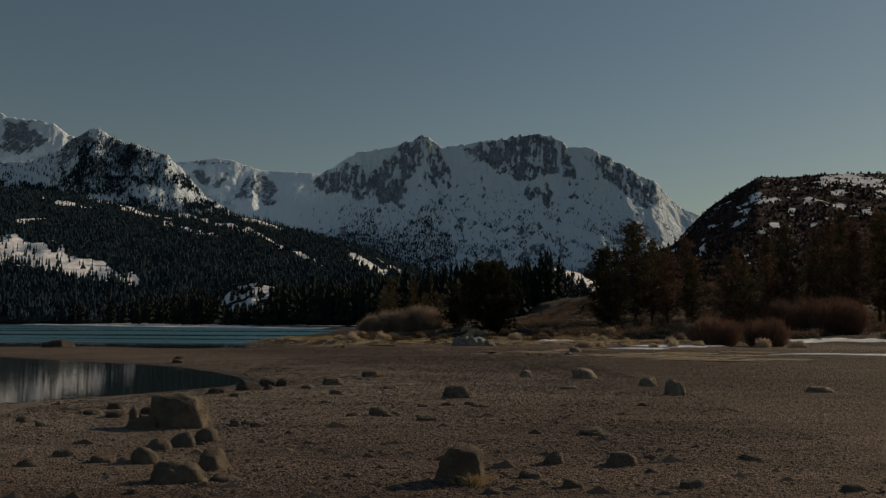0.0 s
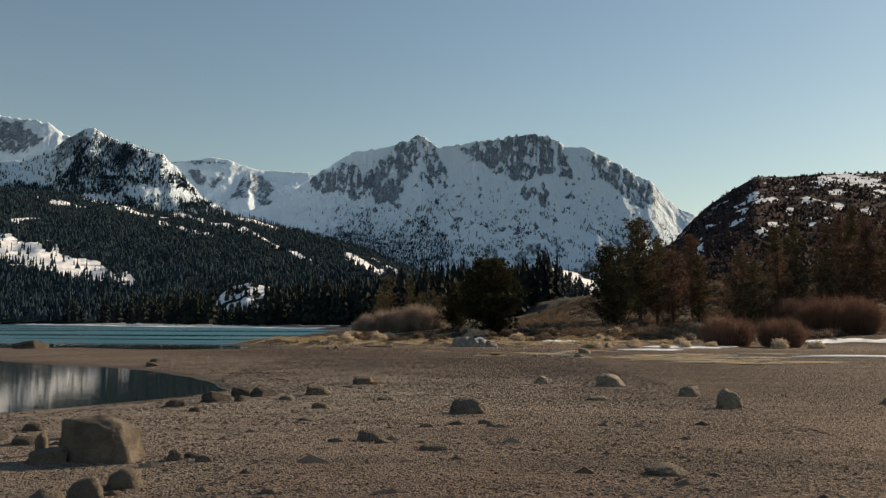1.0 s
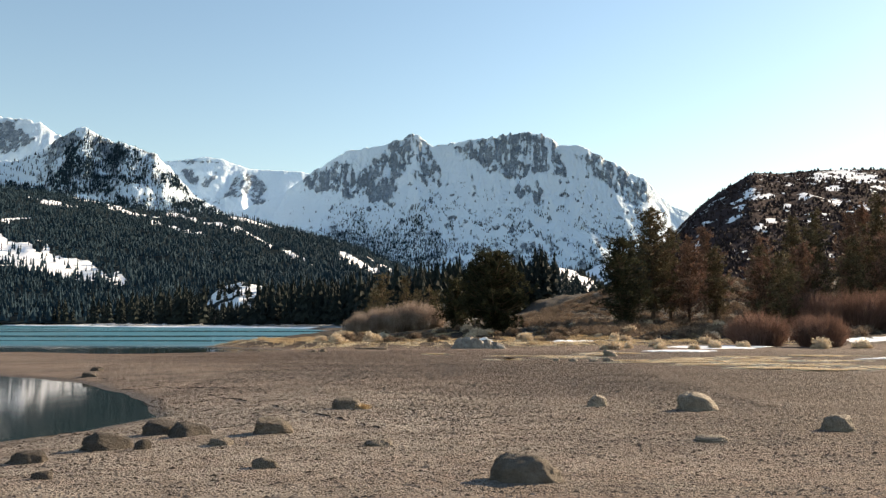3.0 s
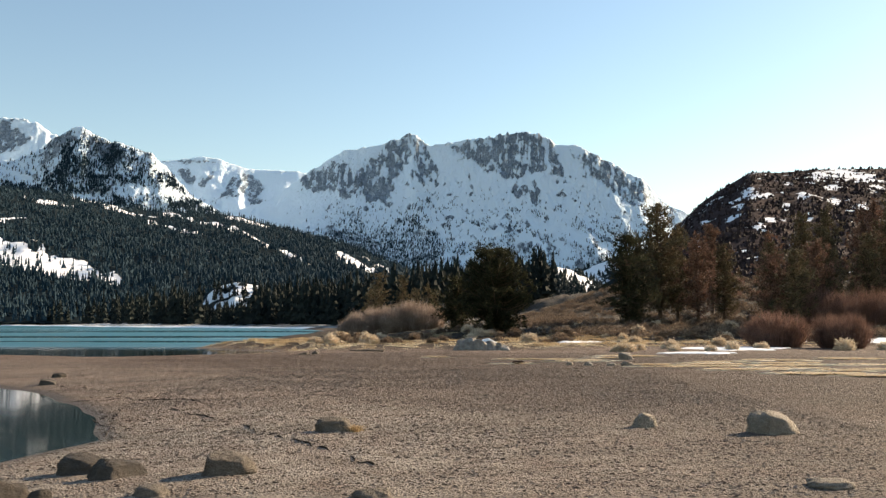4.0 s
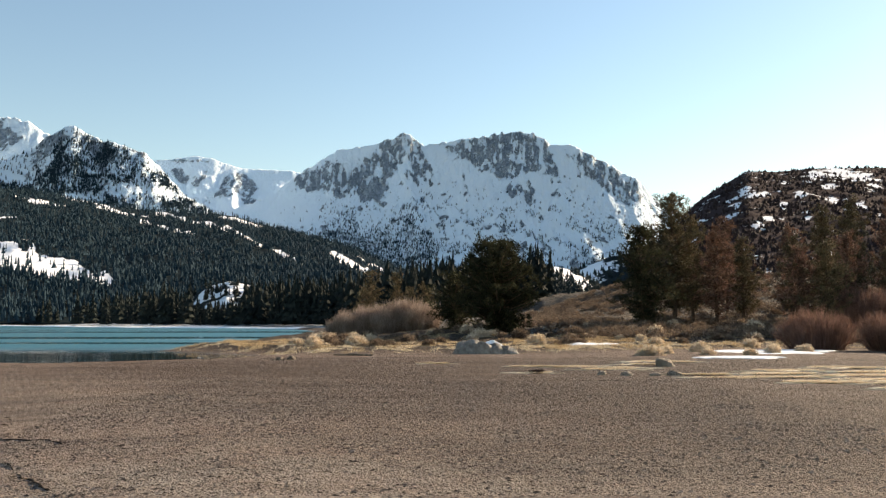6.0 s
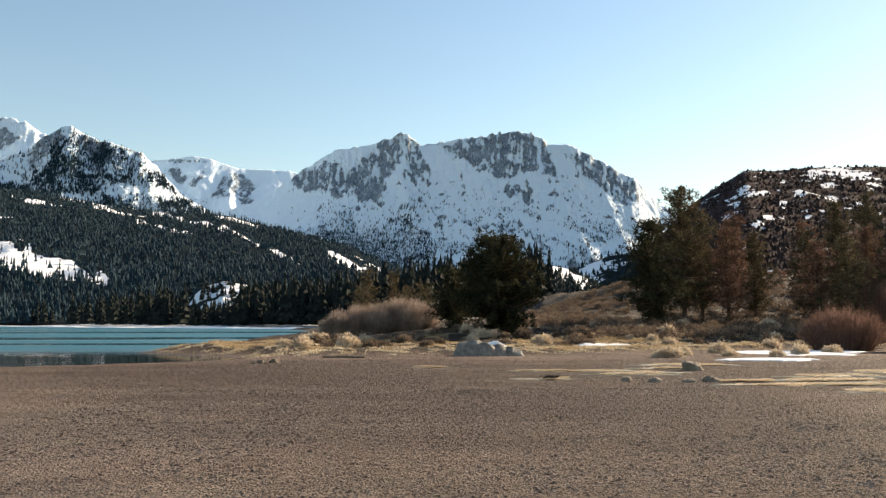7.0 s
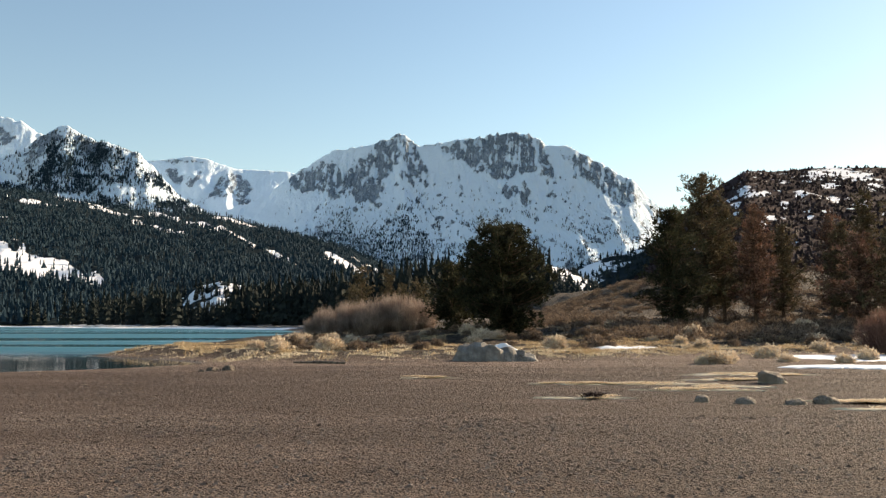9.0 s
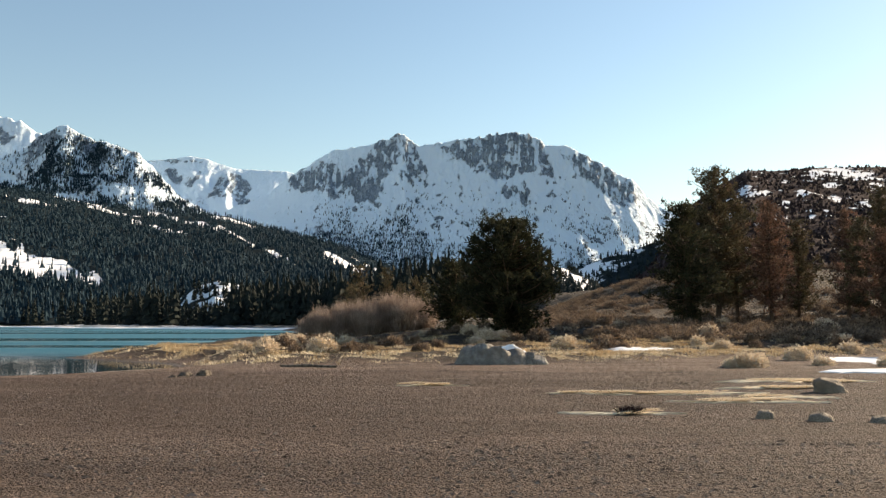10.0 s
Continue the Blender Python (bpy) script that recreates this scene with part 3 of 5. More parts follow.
WOODED = [(-2000, 400), (-1340, 387), (-1216, 371), (-1122, 363), (-1044, 347), (-904, 319), (-795, 308), (-672, 304), (-594, 296), (-532, 277), (-439, 257), (-346, 231), (-269, 208), (-207, 177), (-130, 146), (-38, 108), (60, 60)]
me, SLOPE = range_mesh("wooded_slope", WOODED, 2300, 800, 2, FOREST, 330, 200, 14, power=1.05, seed=6, bare=slope_snow, attr="snow")
tagged(new("wooded_slope", me), "dark forested mountainside with open snow patches", "hillside", kind="structure")


# snow lying between the brush: across, up, half width
HILL_DRIFTS = [(361, 0.763, 12), (371, 0.68, 11), (385, 0.683, 9), (426, 0.671, 10), (464, 0.738, 12), (467, 0.623, 14), (386, 0.47, 12), (433, 0.472, 10), (339, 0.549, 9), (372, 0.405, 8), (305, 0.642, 8), (342, 0.727, 8),
               (294, 0.482, 9), (451, 0.919, 16), (506, 0.887, 22), (480, 0.93, 30), (452, 0.489, 8), (405, 0.60, 8), (350, 0.62, 8), (520, 0.75, 14), (550, 0.66, 14), (500, 0.55, 12)]


def hill_snow(xx, yy, zz, v, x):
    out = 0.0 * x
    for cx, cv, half in HILL_DRIFTS:
        out = np.maximum(out, np.exp(-((x - cx) / (0.75 * half)) ** 2 - ((v - cv) / (half * 0.0036)) ** 2))
    return np.clip(0.14 + 0.46 * fbm(xx / 9, v * 34, 4, 14) + 0.60 * out + 0.10 * smooth(0.3, 0.9, v), 0, 1)


HILL = [(150, 8), (213, 52), (248, 87), (276, 122), (304, 149), (332, 168), (367, 188), (401, 187), (449, 191), (490, 192), (537, 192), (662, 200), (900, 190), (1300, 150)]
me, HILLTOP = range_mesh("brush_hill", HILL, 1040, 300, 4, HILLSIDE, 260, 150, 4, power=1.15, seed=15, bare=hill_snow, attr="snow")
tagged(new("brush_hill", me), "brown brush-covered hill dotted with snow and conifers", "hill", kind="structure")


def knoll_snow(xx, yy, zz, v, x):
    return np.clip(0.30 + 0.42 * fbm(xx / 10, yy / 14, 4, 14) + 0.7 * bell(x, 90, 18) * bell(v, 0.84 - (x - 92) * 0.008, 0.17), 0, 1)


KNOLL = [(-20, 4), (-3, 14), (10, 33), (27, 43), (48, 46), (69, 47), (90, 43), (107, 35), (123, 22), (150, 8)]
me, KNOLLTOP = range_mesh("wooded_knoll", KNOLL, 660, 420, 3, FOREST, 120, 70, 3, power=0.9, seed=18, bare=knoll_snow, attr="snow", back=150)
tagged(new("wooded_knoll", me), "dark wooded knoll with a bright snow patch", "hill", kind="structure")
RIDGE = [(40, 14), (90, 44), (125, 56), (149, 63), (172, 73), (196, 78), (231, 92), (300, 120)]
me, RIDGETOP = range_mesh("wooded_spur", RIDGE, 900, 640, 6, FOREST, 90, 60, 4, power=0.9, seed=19, bare=lambda xx, yy, zz, v, x: np.clip(0.31 + 0.5 * fbm(xx / 18, yy / 24, 4, 24) + 0.3 * bell(x, 150, 20), 0, 1), attr="snow", back=200)
tagged(new("wooded_spur", me), "low wooded spur streaked with snow", "hill", kind="structure")


def mound_snow(xx, yy, zz, v, x):
    return np.clip(0.18 + 0.8 * fbm(xx / 6, v * 7, 4, 34) + 0.5 * bell(x, -178, 22) + 0.4 * bell(x, -114, 16) * smooth(0.4, 0.8, v), 0, 1)


MOUND = [(-240, 2), (-218, 16), (-198, 31), (-178, 36), (-158, 32), (-138, 24), (-120, 14), (-60, 20), (-10, 24), (20, 14)]
me, MOUNDTOP = range_mesh("snowy_mound", MOUND, 700, 640, 2, FOREST, 180, 60, 5, power=0.8, seed=20, bare=mound_snow, attr="snow", back=120)
tagged(new("snowy_mound", me), "rocky mound behind the far shore trees, patched with snow", "hill", kind="structure")


# ---- woods too far to count ----
def conifer_field(name, spots, heights, slender, tiers, sides, material, seed, label):
    """Many conifers in one mesh: stacked ragged skirts of boughs round a stem."""
    rng = np.random.default_rng(seed)
    n = len(spots)
    spots, heights = np.asarray(spots), np.asarray(heights)
    width = heights * slender * rng.uniform(0.75, 1.3, n)
    turn = rng.uniform(0, 6.283, n)
    lean = rng.normal(0, 0.02, (n, 2))
    vs, fs, at = [], [], 0
    for k in range(tiers):
        lo, hi = 0.10 + 0.86 * k / tiers, min(1.0, 0.10 + 0.86 * (k + 1.75) / tiers)
        r = (1 - k / tiers) ** 0.85 * 0.5
        ring = turn[:, None] + np.arange(sides)[None, :] * 6.283 / sides + k * 0.8
        reach = (r * width)[:, None] * np.where(np.arange(sides) % 2, 0.55, 1.15)[None, :] * rng.uniform(0.65, 1.35, (n, sides))
        zz = (heights * lo)[:, None] + heights[:, None] * rng.uniform(-0.035, 0.03, (n, sides))
        base = np.stack([np.cos(ring) * reach, np.sin(ring) * reach, zz], -1)
        tip = np.stack([lean[:, 0] * heights * hi, lean[:, 1] * heights * hi, heights * hi], -1)[:, None, :]
        block = np.concatenate([base, tip], 1) + spots[:, None, :]
        idx = np.arange(n)[:, None] * (sides + 1)
        j = np.arange(sides)[None, :]
        tri = np.stack([idx + j, idx + (j + 1) % sides, np.broadcast_to(idx + sides, (n, sides))], -1).reshape(-1, 3)
        vs.append(block.reshape(-1, 3))
        fs.append(tri + at)
        at += n * (sides + 1)
    me = mesh_of(name, np.concatenate(vs), np.concatenate(fs), material, False)
    return tagged(new(name, me), label, "forest", kind="stuff")


def scatter(field, count, seed, chance):
    """Places on a mountain side where chance(x, y, z, up, across, attribute) allows."""
    xx, yy, zz, v, x, f = field
    rng = np.random.default_rng(seed)
    r, c = xx.shape
    r = r - 8
    i, j = rng.uniform(0, r - 1.01, count), rng.uniform(0, c - 1.01, count)
    a, b, fi, fj = i.astype(int), j.astype(int), i % 1, j % 1

    def pick(m):
        return (m[a, b] * (1 - fi) + m[a + 1, b] * fi) * (1 - fj) + (m[a, b + 1] * (1 - fi) + m[a + 1, b + 1] * fi) * fj
    got = [pick(m) for m in (xx, yy, zz, v, x, f)]
    keep = rng.uniform(0, 1, count) < chance(*got)
    return np.stack(got[:3], -1)[keep], rng


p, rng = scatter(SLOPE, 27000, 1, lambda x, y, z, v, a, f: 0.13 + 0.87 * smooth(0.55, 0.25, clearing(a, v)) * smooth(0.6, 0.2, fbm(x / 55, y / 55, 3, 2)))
conifer_field("slope_forest", p, rng.uniform(8, 17, len(p)), 0.32, 3, 4, HAZED_NEEDLES, 2, "dense dark conifers on the mountainside")
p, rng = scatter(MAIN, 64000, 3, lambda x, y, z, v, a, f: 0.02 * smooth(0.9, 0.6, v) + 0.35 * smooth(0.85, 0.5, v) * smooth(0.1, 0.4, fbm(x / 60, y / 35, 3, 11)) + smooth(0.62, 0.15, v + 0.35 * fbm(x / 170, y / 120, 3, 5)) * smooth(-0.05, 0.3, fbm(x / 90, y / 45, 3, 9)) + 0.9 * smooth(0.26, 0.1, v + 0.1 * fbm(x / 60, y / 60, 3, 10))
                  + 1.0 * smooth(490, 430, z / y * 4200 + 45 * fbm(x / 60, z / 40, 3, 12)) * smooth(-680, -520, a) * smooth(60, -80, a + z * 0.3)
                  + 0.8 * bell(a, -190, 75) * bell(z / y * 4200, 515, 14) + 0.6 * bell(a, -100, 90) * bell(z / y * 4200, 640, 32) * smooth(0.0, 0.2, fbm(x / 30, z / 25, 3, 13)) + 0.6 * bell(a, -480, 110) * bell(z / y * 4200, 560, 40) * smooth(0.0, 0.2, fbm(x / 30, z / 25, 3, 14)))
conifer_field("peak_forest", p, rng.uniform(7, 16, len(p)), 0.34, 2, 4, HAZED_NEEDLES, 4, "scattered conifers on the snowy mountain foot")
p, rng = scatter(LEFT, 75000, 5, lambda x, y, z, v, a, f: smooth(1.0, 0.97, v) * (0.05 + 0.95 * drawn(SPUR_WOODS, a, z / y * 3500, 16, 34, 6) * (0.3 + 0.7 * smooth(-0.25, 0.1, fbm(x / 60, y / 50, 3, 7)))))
conifer_field("spur_forest", p, rng.uniform(9, 20, len(p)), 0.34, 2, 4, HAZED_NEEDLES, 6, "conifers scattered over the snowy spur")
p, rng = scatter(HILLTOP, 30000, 7, lambda x, y, z, v, a, f: (0.45 + 0.5 * smooth(0.0, 0.3, fbm(x / 40, y / 60, 3, 16)) + 0.3 * smooth(0.5, 0.1, v)) * (1 - 0.8 * smooth(0.4, 0.6, f)))
conifer_field("hill_forest", p, rng.uniform(1.2, 4.4, len(p)), 0.8, 2, 5, BRUSH, 8, "small conifers and brush on the brown hill")
p, rng = scatter(KNOLLTOP, 2200, 9, lambda x, y, z, v, a, f: 0.85 * smooth(0.75, 0.5, f))
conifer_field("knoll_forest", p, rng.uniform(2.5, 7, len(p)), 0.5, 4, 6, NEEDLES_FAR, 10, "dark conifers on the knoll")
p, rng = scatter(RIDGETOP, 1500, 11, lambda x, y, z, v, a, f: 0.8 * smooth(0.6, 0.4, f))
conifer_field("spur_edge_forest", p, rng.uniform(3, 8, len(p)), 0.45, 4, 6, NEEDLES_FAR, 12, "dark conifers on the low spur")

p, rng = scatter(MOUNDTOP, 1100, 13, lambda x, y, z, v, a, f: 0.5 + 0 * v)
conifer_field("mound_forest", p, rng.uniform(4, 10, len(p)), 0.34, 6, 6, SHORE_NEEDLES, 14, "dark conifers on the snowy mound")
rng = np.random.default_rng(21)
line = np.array([(-28, 300), (-40, 330), (-72, 396), (-132, 449), (-210, 532), (-430, 818), (-900, 1310)], float)
spots, sizes = [], []
for k in range(2600):
    s = rng.uniform(0, 1) ** 0.8 * (len(line) - 1.001)
    i = int(s)
    q = line[i] + (line[i + 1] - line[i]) * (s - i)
    d = rng.uniform(24, 140)
    q = q + np.array([0.55, 0.83]) * d
    gap = fbm(np.array([q[0] / 30]), np.array([q[1] / 30]), 2, 60)[0]
    if gap > 0.42 or (q[0] < -300 and rng.uniform() < 0.4):
        continue
    spots.append((q[0], q[1]))
    sizes.append(rng.uniform(11, 28) * (0.6 if -0.295 < q[0] / q[1] < -0.235 else 1.0) * (1.0 if q[1] < 900 else 0.8))
spots = np.array(spots)
spots = np.column_stack([spots, shore_height(spots[:, 0], spots[:, 1])[0] - 0.2])
conifer_field("shore_forest", spots, sizes, 0.28, 10, 7, SHORE_NEEDLES, 22, "tall dark conifers lining the far shore")

# snow along the far shore
ts = np.linspace(0, 1, 240)
seg = np.concatenate([[0], np.cumsum(np.hypot(*np.diff(line[1:], axis=0).T))])
sx, sy = np.interp(ts * seg[-1], seg, line[1:, 0]), np.interp(ts * seg[-1], seg, line[1:, 1])
rings = []
for off, up in ((-14, -0.35), (-13, 0.45), (-6, 0.85), (-2, 0.8), (1.5, -0.3)):
    wob = value_noise(ts * 60, ts * 0, 3)
    rings.append(np.stack([sx + 0.5 * off, sy + 0.83 * off + wob, WATER_LEVEL + up * (0.75 + 0.35 * wob) + 0.0 * ts], -1))
V = np.stack(rings, 1).reshape(-1, 3)
tagged(new("shore_snow", mesh_of("shore_snow", V, grid_faces(240, 5), SNOW)), "white rim of snow along the far shore", "snow", kind="structure")


# ---- boulders and stones ----
def ico(levels):
    bm = bmesh.new()
    bmesh.ops.create_icosphere(bm, subdivisions=levels, radius=1)
    v = np.array([q.co[:] for q in bm.verts])
    f = np.array([[q.index for q in t.verts] for t in bm.faces])
    bm.free()
    return v, f


ICO3, ICO4 = ico(3), ico(4)


def chip(q):
    """Recessed joints between the blocks of a cracked stone."""
    d = noise.voronoi(q)[0]
    return 0.06 * (min(d[1] - d[0], 0.14) / 0.14 - 1)


def boulder_mesh(seed, w, d, h, cuts=5, material=None, boxy=0.92):
    """A weathered boulder: a lumpy dome with a few broken faces, sunk a little into the ground."""
    rng = np.random.default_rng(seed)
    v, f = ICO4 if w > 0.55 else ICO3
    off = Vector(rng.uniform(-40, 40, 3))
    v = np.sign(v) * np.abs(v) ** boxy
    lumps = np.array([0.20 * noise.noise(Vector(q) * 0.9 + off) + 0.12 * noise.noise(Vector(q) * 2.1 + off) - 0.14 * noise.voronoi(Vector(q) * 1.5 + off)[0][0]
                      + 0.06 * noise.noise(Vector(q) * 5.0 + off) + 0.035 * noise.noise(Vector(q) * 11.0 + off) + chip(Vector(q) * 2.3 + off) for q in v])
    v = v * (1 + lumps)[:, None]
    for k in range(cuts):
        turn = rng.uniform(0, 6.283)
        lift = rng.uniform(-0.05, 0.25) if k > 1 else rng.uniform(1.6, 3.5)
        nrm = np.array([math.cos(turn), math.sin(turn), lift])
        nrm /= np.linalg.norm(nrm)
        over = v @ nrm - (rng.uniform(0.48, 0.76) if k > 1 else rng.uniform(0.70, 0.95))
        v = v - np.where(over > 0, over * 0.93, 0)[:, None] * nrm
    fine = np.array([0.035 * noise.noise(Vector(q) * 4.5 + off) + 0.025 * noise.noise(Vector(q) * 9.0 + off) + 0.02 * noise.noise(Vector(q) * 18.0 + off) for q in v])
    v = v * (1 + fine)[:, None]
    v[:, 0] += v[:, 2] * rng.uniform(-0.2, 0.2)
    v[:, 2] = np.where(v[:, 2] < -0.18, -0.18 + (v[:, 2] + 0.18) * 0.25, v[:, 2])
    v[:, :2] *= (1 + 0.10 * (v[:, 2:3] < 0.0))
    v = (v - v.min(0)) / (v.max(0) - v.min(0))
    v[:, :2] -= 0.5
    v[:, 2] = (v[:, 2] - 0.22) / 0.78
    return mesh_of("rock", v * np.array([w, d, h]), f, material or GRANITE)


# x, y, width, height of the stones that can be told apart
STONES = [(-4.25, 16.4, 1.10, 0.68), (-4.97, 16.2, 0.62, 0.28), (-3.34, 13.85, 0.44, 0.26), (-3.15, 14.45, 0.46, 0.26), (-3.61, 13.4, 0.43, 0.21), (-3.31, 12.1, 0.44, 0.27),
          (-2.30, 10.7, 0.72, 0.30), (-2.13, 11.6, 0.40, 0.31), (-1.72, 10.8, 0.45, 0.11), (-4.83, 12.7, 0.32, 0.15), (-4.87, 11.8, 0.38, 0.12), (-3.98, 12.2, 0.44, 0.14),
          (-7.68, 16.9, 0.30, 0.15), (-6.92, 19.5, 0.42, 0.17), (-2.35, 13.3, 0.28, 0.08), (2.69, 12.3, 0.34, 0.20), (2.27, 11.2, 0.30, 0.13), (2.76, 10.5, 0.26, 0.14),
          (1.72, 10.1, 0.22, 0.10), (3.65, 12.2, 0.48, 0.22), (4.19, 12.7, 0.22, 0.09), (4.25, 10.5, 0.34, 0.14), (5.69, 12.7, 0.36, 0.11), (6.21, 10.4, 0.30, 0.10),
          (3.84, 15.7, 0.62, 0.16), (4.44, 15.6, 0.22, 0.07), (1.20, 23.2, 0.92, 0.36)]
STONES += [(1.68, 20.8, 0.36, 0.10), (-0.54, 18.6, 0.46, 0.21), (-1.07, 18.3, 0.32, 0.10), (0.57, 17.5, 0.48, 0.13), (-1.26, 14.1, 0.20, 0.09), (-0.98, 26.1, 0.50, 0.13),
           (-3.05, 27.6, 0.66, 0.32), (-3.60, 26.3, 0.42, 0.15), (-4.55, 27.6, 0.70, 0.26), (-5.25, 28.2, 0.72, 0.30), (-5.44, 26.2, 0.76, 0.33), (-6.10, 24.8, 0.54, 0.20),
           (-2.28, 32.3, 0.70, 0.31), (3.72, 32.9, 0.50, 0.30), (5.91, 32.1, 0.86, 0.45), (4.71, 26.9, 0.58, 0.12), (7.55, 28.5, 0.62, 0.32), (7.62, 25.0, 0.56, 0.50),
           (12.39, 26.2, 0.80, 0.22), (-15.8, 49.6, 0.55, 0.22), (-15.0, 47.0, 0.70, 0.24), (-4.83, 26.0, 0.28, 0.19), (-5.12, 23.3, 0.26, 0.13), (-2.38, 24.1, 0.38, 0.16), (-2.18, 21.5, 0.36, 0.10),
           (0.34, 20.6, 0.27, 0.10), (1.59, 21.2, 0.42, 0.13)]
STONES += [(-6.2, 17.9, 0.40, 0.15), (-5.7, 18.6, 0.50, 0.20), (-5.3, 18.9, 0.35, 0.22), (-6.9, 18.3, 0.35, 0.12), (-3.2, 16.4, 0.22, 0.17), (-2.95, 16.6, 0.30, 0.10), (-2.7, 16.2, 0.24, 0.12),
           (-5.35, 16.75, 0.20, 0.42), (-0.3, 18.2, 0.26, 0.12), (0.75, 18.0, 0.3, 0.1), (-8.2, 15.8, 0.34, 0.14), (-7.0, 16.2, 0.24, 0.12)]
STONES += [(9.63, 63.4, 0.90, 0.44), (5.62, 57.5, 0.33, 0.20), (6.48, 57.0, 0.44, 0.20), (7.53, 56.7, 0.50, 0.17), (8.36, 56.9, 0.60, 0.23), (-9.0, 70.6, 0.50, 0.24), (-9.6, 70.3, 0.46, 0.19), (-9.81, 69.7, 0.24, 0.12), (-31.6, 66.5, 2.3, 0.66)]
for k, (x, y, w, h) in enumerate(STONES):
    rock = new("rock", boulder_mesh(100 + k * 7, w * 1.14, w * (0.66 + 0.3 * ((k * 37) % 10) / 10), h * 0.96, 2 if k == 0 else 3 + k % 2, BEACH_GRANITE if x > 3 and y > 24 else DARK_STONE if (x < -4.4 and 17 < y < 60) or x < -14 else GRANITE, 0.55 if k == 0 else 0.92))
    rock.matrix_world = pose(x, y, height_at(x, y) - 0.02, 0, 0, -12 + (k * 53) % 25)
    big = "large light" if x > 3 and y > 24 and w > 0.6 else "large angular" if w > 0.8 else "weathered" if w > 0.4 else "small"
    tagged(rock, f"{big} grey granite rock lying on the gravel beach", "rock", "rocks on the beach")


def tussock_mesh(name, seed, radius, height, blades, material, spread=0.5, wide=0.012):
    """A clump of blades or twigs that fan out from one root."""
    rng = np.random.default_rng(seed)
    root = rng.normal(0, radius * 0.45, (blades, 2))
    way = rng.normal(0, spread, (blades, 2)) + root / radius * spread
    tall = height * rng.uniform(0.5, 1.05, blades)
    a = np.stack([root[:, 0], root[:, 1], np.zeros(blades)], -1)
    m = a + np.stack([way[:, 0] * tall * 0.35, way[:, 1] * tall * 0.35, tall * 0.6], -1)
    t = a + np.stack([way[:, 0] * tall, way[:, 1] * tall, tall * rng.uniform(0.75, 1.0, blades)], -1)
    turn = rng.uniform(0, 6.283, blades)
    side = np.stack([np.cos(turn), np.sin(turn), 0 * turn], -1) * wide
    v = np.stack([a - side, a + side, m + side * 0.8, m - side * 0.8, t], 1).reshape(-1, 3)
    k = np.arange(blades)[:, None] * 5
    tri = np.concatenate([k + np.array([[0, 1, 2]]), k + np.array([[0, 2, 3]]), k + np.array([[3, 2, 4]])])
    return mesh_of(name, v, tri, material, False)


# the upright boulder with a tuft of dry grass at its foot
rock = new("rock", boulder_mesh(991, 0.64, 0.56, 0.52, 5))
rock.matrix_world = pose(1.33, 10.85, height_at(1.3, 10.8) - 0.03, 0, 0, 20)
tagged(rock, "upright grey granite rock with dry grass at its foot", "rock", "rocks on the beach")
for x, y, s in ((1.50, 10.62, 1.0), (-1.90, 32.15, 0.8)):
    tuft = new("grass_tuft", tussock_mesh("grass_tuft", 5, 0.16 * s, 0.2 * s, 260, STRAW, 0.7, 0.006))
    tuft.location = (x, y, height_at(x, y) - 0.01)
    tagged(tuft, "tuft of dry yellow grass beside a beach rock", "grass tuft")


def clod_field(name, count, area, low, high, tall, crowd, seed, label):
    """Broken crusts of dried mud and small stones: low six-sided lumps with a slanting top."""
    rng = np.random.default_rng(seed)
    x = rng.uniform(area[0], area[1], count)
    y = area[2] + (area[3] - area[2]) * rng.uniform(0, 1, count) ** crowd
    z, wet, _ = shore_height(x, y)
    keep = (wet < -0.15) & (rng.uniform(0, 1, count) < 0.30 + 0.70 * smooth(-0.2, 0.3, fbm(x / 2.6, y / 1.6, 3, 71 + seed)))
    x, y, z = x[keep], y[keep], z[keep]
    n = len(x)
    size = low * (high / low) ** (rng.uniform(0, 1, n) ** 2.2)
    ring = rng.uniform(0, 6.283, n)[:, None] + np.arange(6)[None, :] * 1.047
    reach = size[:, None] * rng.uniform(0.6, 1.3, (n, 6))
    px, py = np.cos(ring) * reach * 2.5, np.sin(ring) * reach * 0.7
    foot = np.stack([px + x[:, None], py + y[:, None], np.broadcast_to((z - 0.012)[:, None], (n, 6))], -1)
    top = np.stack([x + size * rng.uniform(-0.6, 0.6, n), y + size * rng.uniform(-0.4, 0.4, n), z + size * rng.uniform(0.5, 1.1, n) * tall], -1)[:, None, :]
    idx, j = np.arange(n)[:, None] * 7, np.arange(6)[None, :]
    tri = np.stack([idx + j, idx + (j + 1) % 6, np.broadcast_to(idx + 6, (n, 6))], -1).reshape(-1, 3)
    tagged(new(name, mesh_of(name, np.concatenate([foot, top], 1).reshape(-1, 3), tri, PEBBLE, False)), label, "pebbles", kind="stuff")


def pebble_material():
    n = Nodes("beach_pebbles")
    return n.done(n.ramp(n.island(), (0.0, (0.070, 0.052, 0.041)), (0.5, (0.17, 0.128, 0.10)), (1.0, (0.33, 0.265, 0.215))), 0.9, None, 0.25)


PEBBLE = pebble_material()
clod_field("clods", 120000, (-9, 8, 9.3, 54), 0.012, 0.030, 0.80, 1.15, 83, "dark clods and crusts of dried mud strewn over the lake bed")
clod_field("pebbles", 36000, (-16, 18, 12, 74), 0.016, 0.036, 0.65, 1.2, 81, "scattered small stones on the gravel")
clod_field("cobbles", 170, (-9, 6, 9, 22), 0.05, 0.11, 1.0, 1.0, 82, "loose fist-sized stones on the beach")


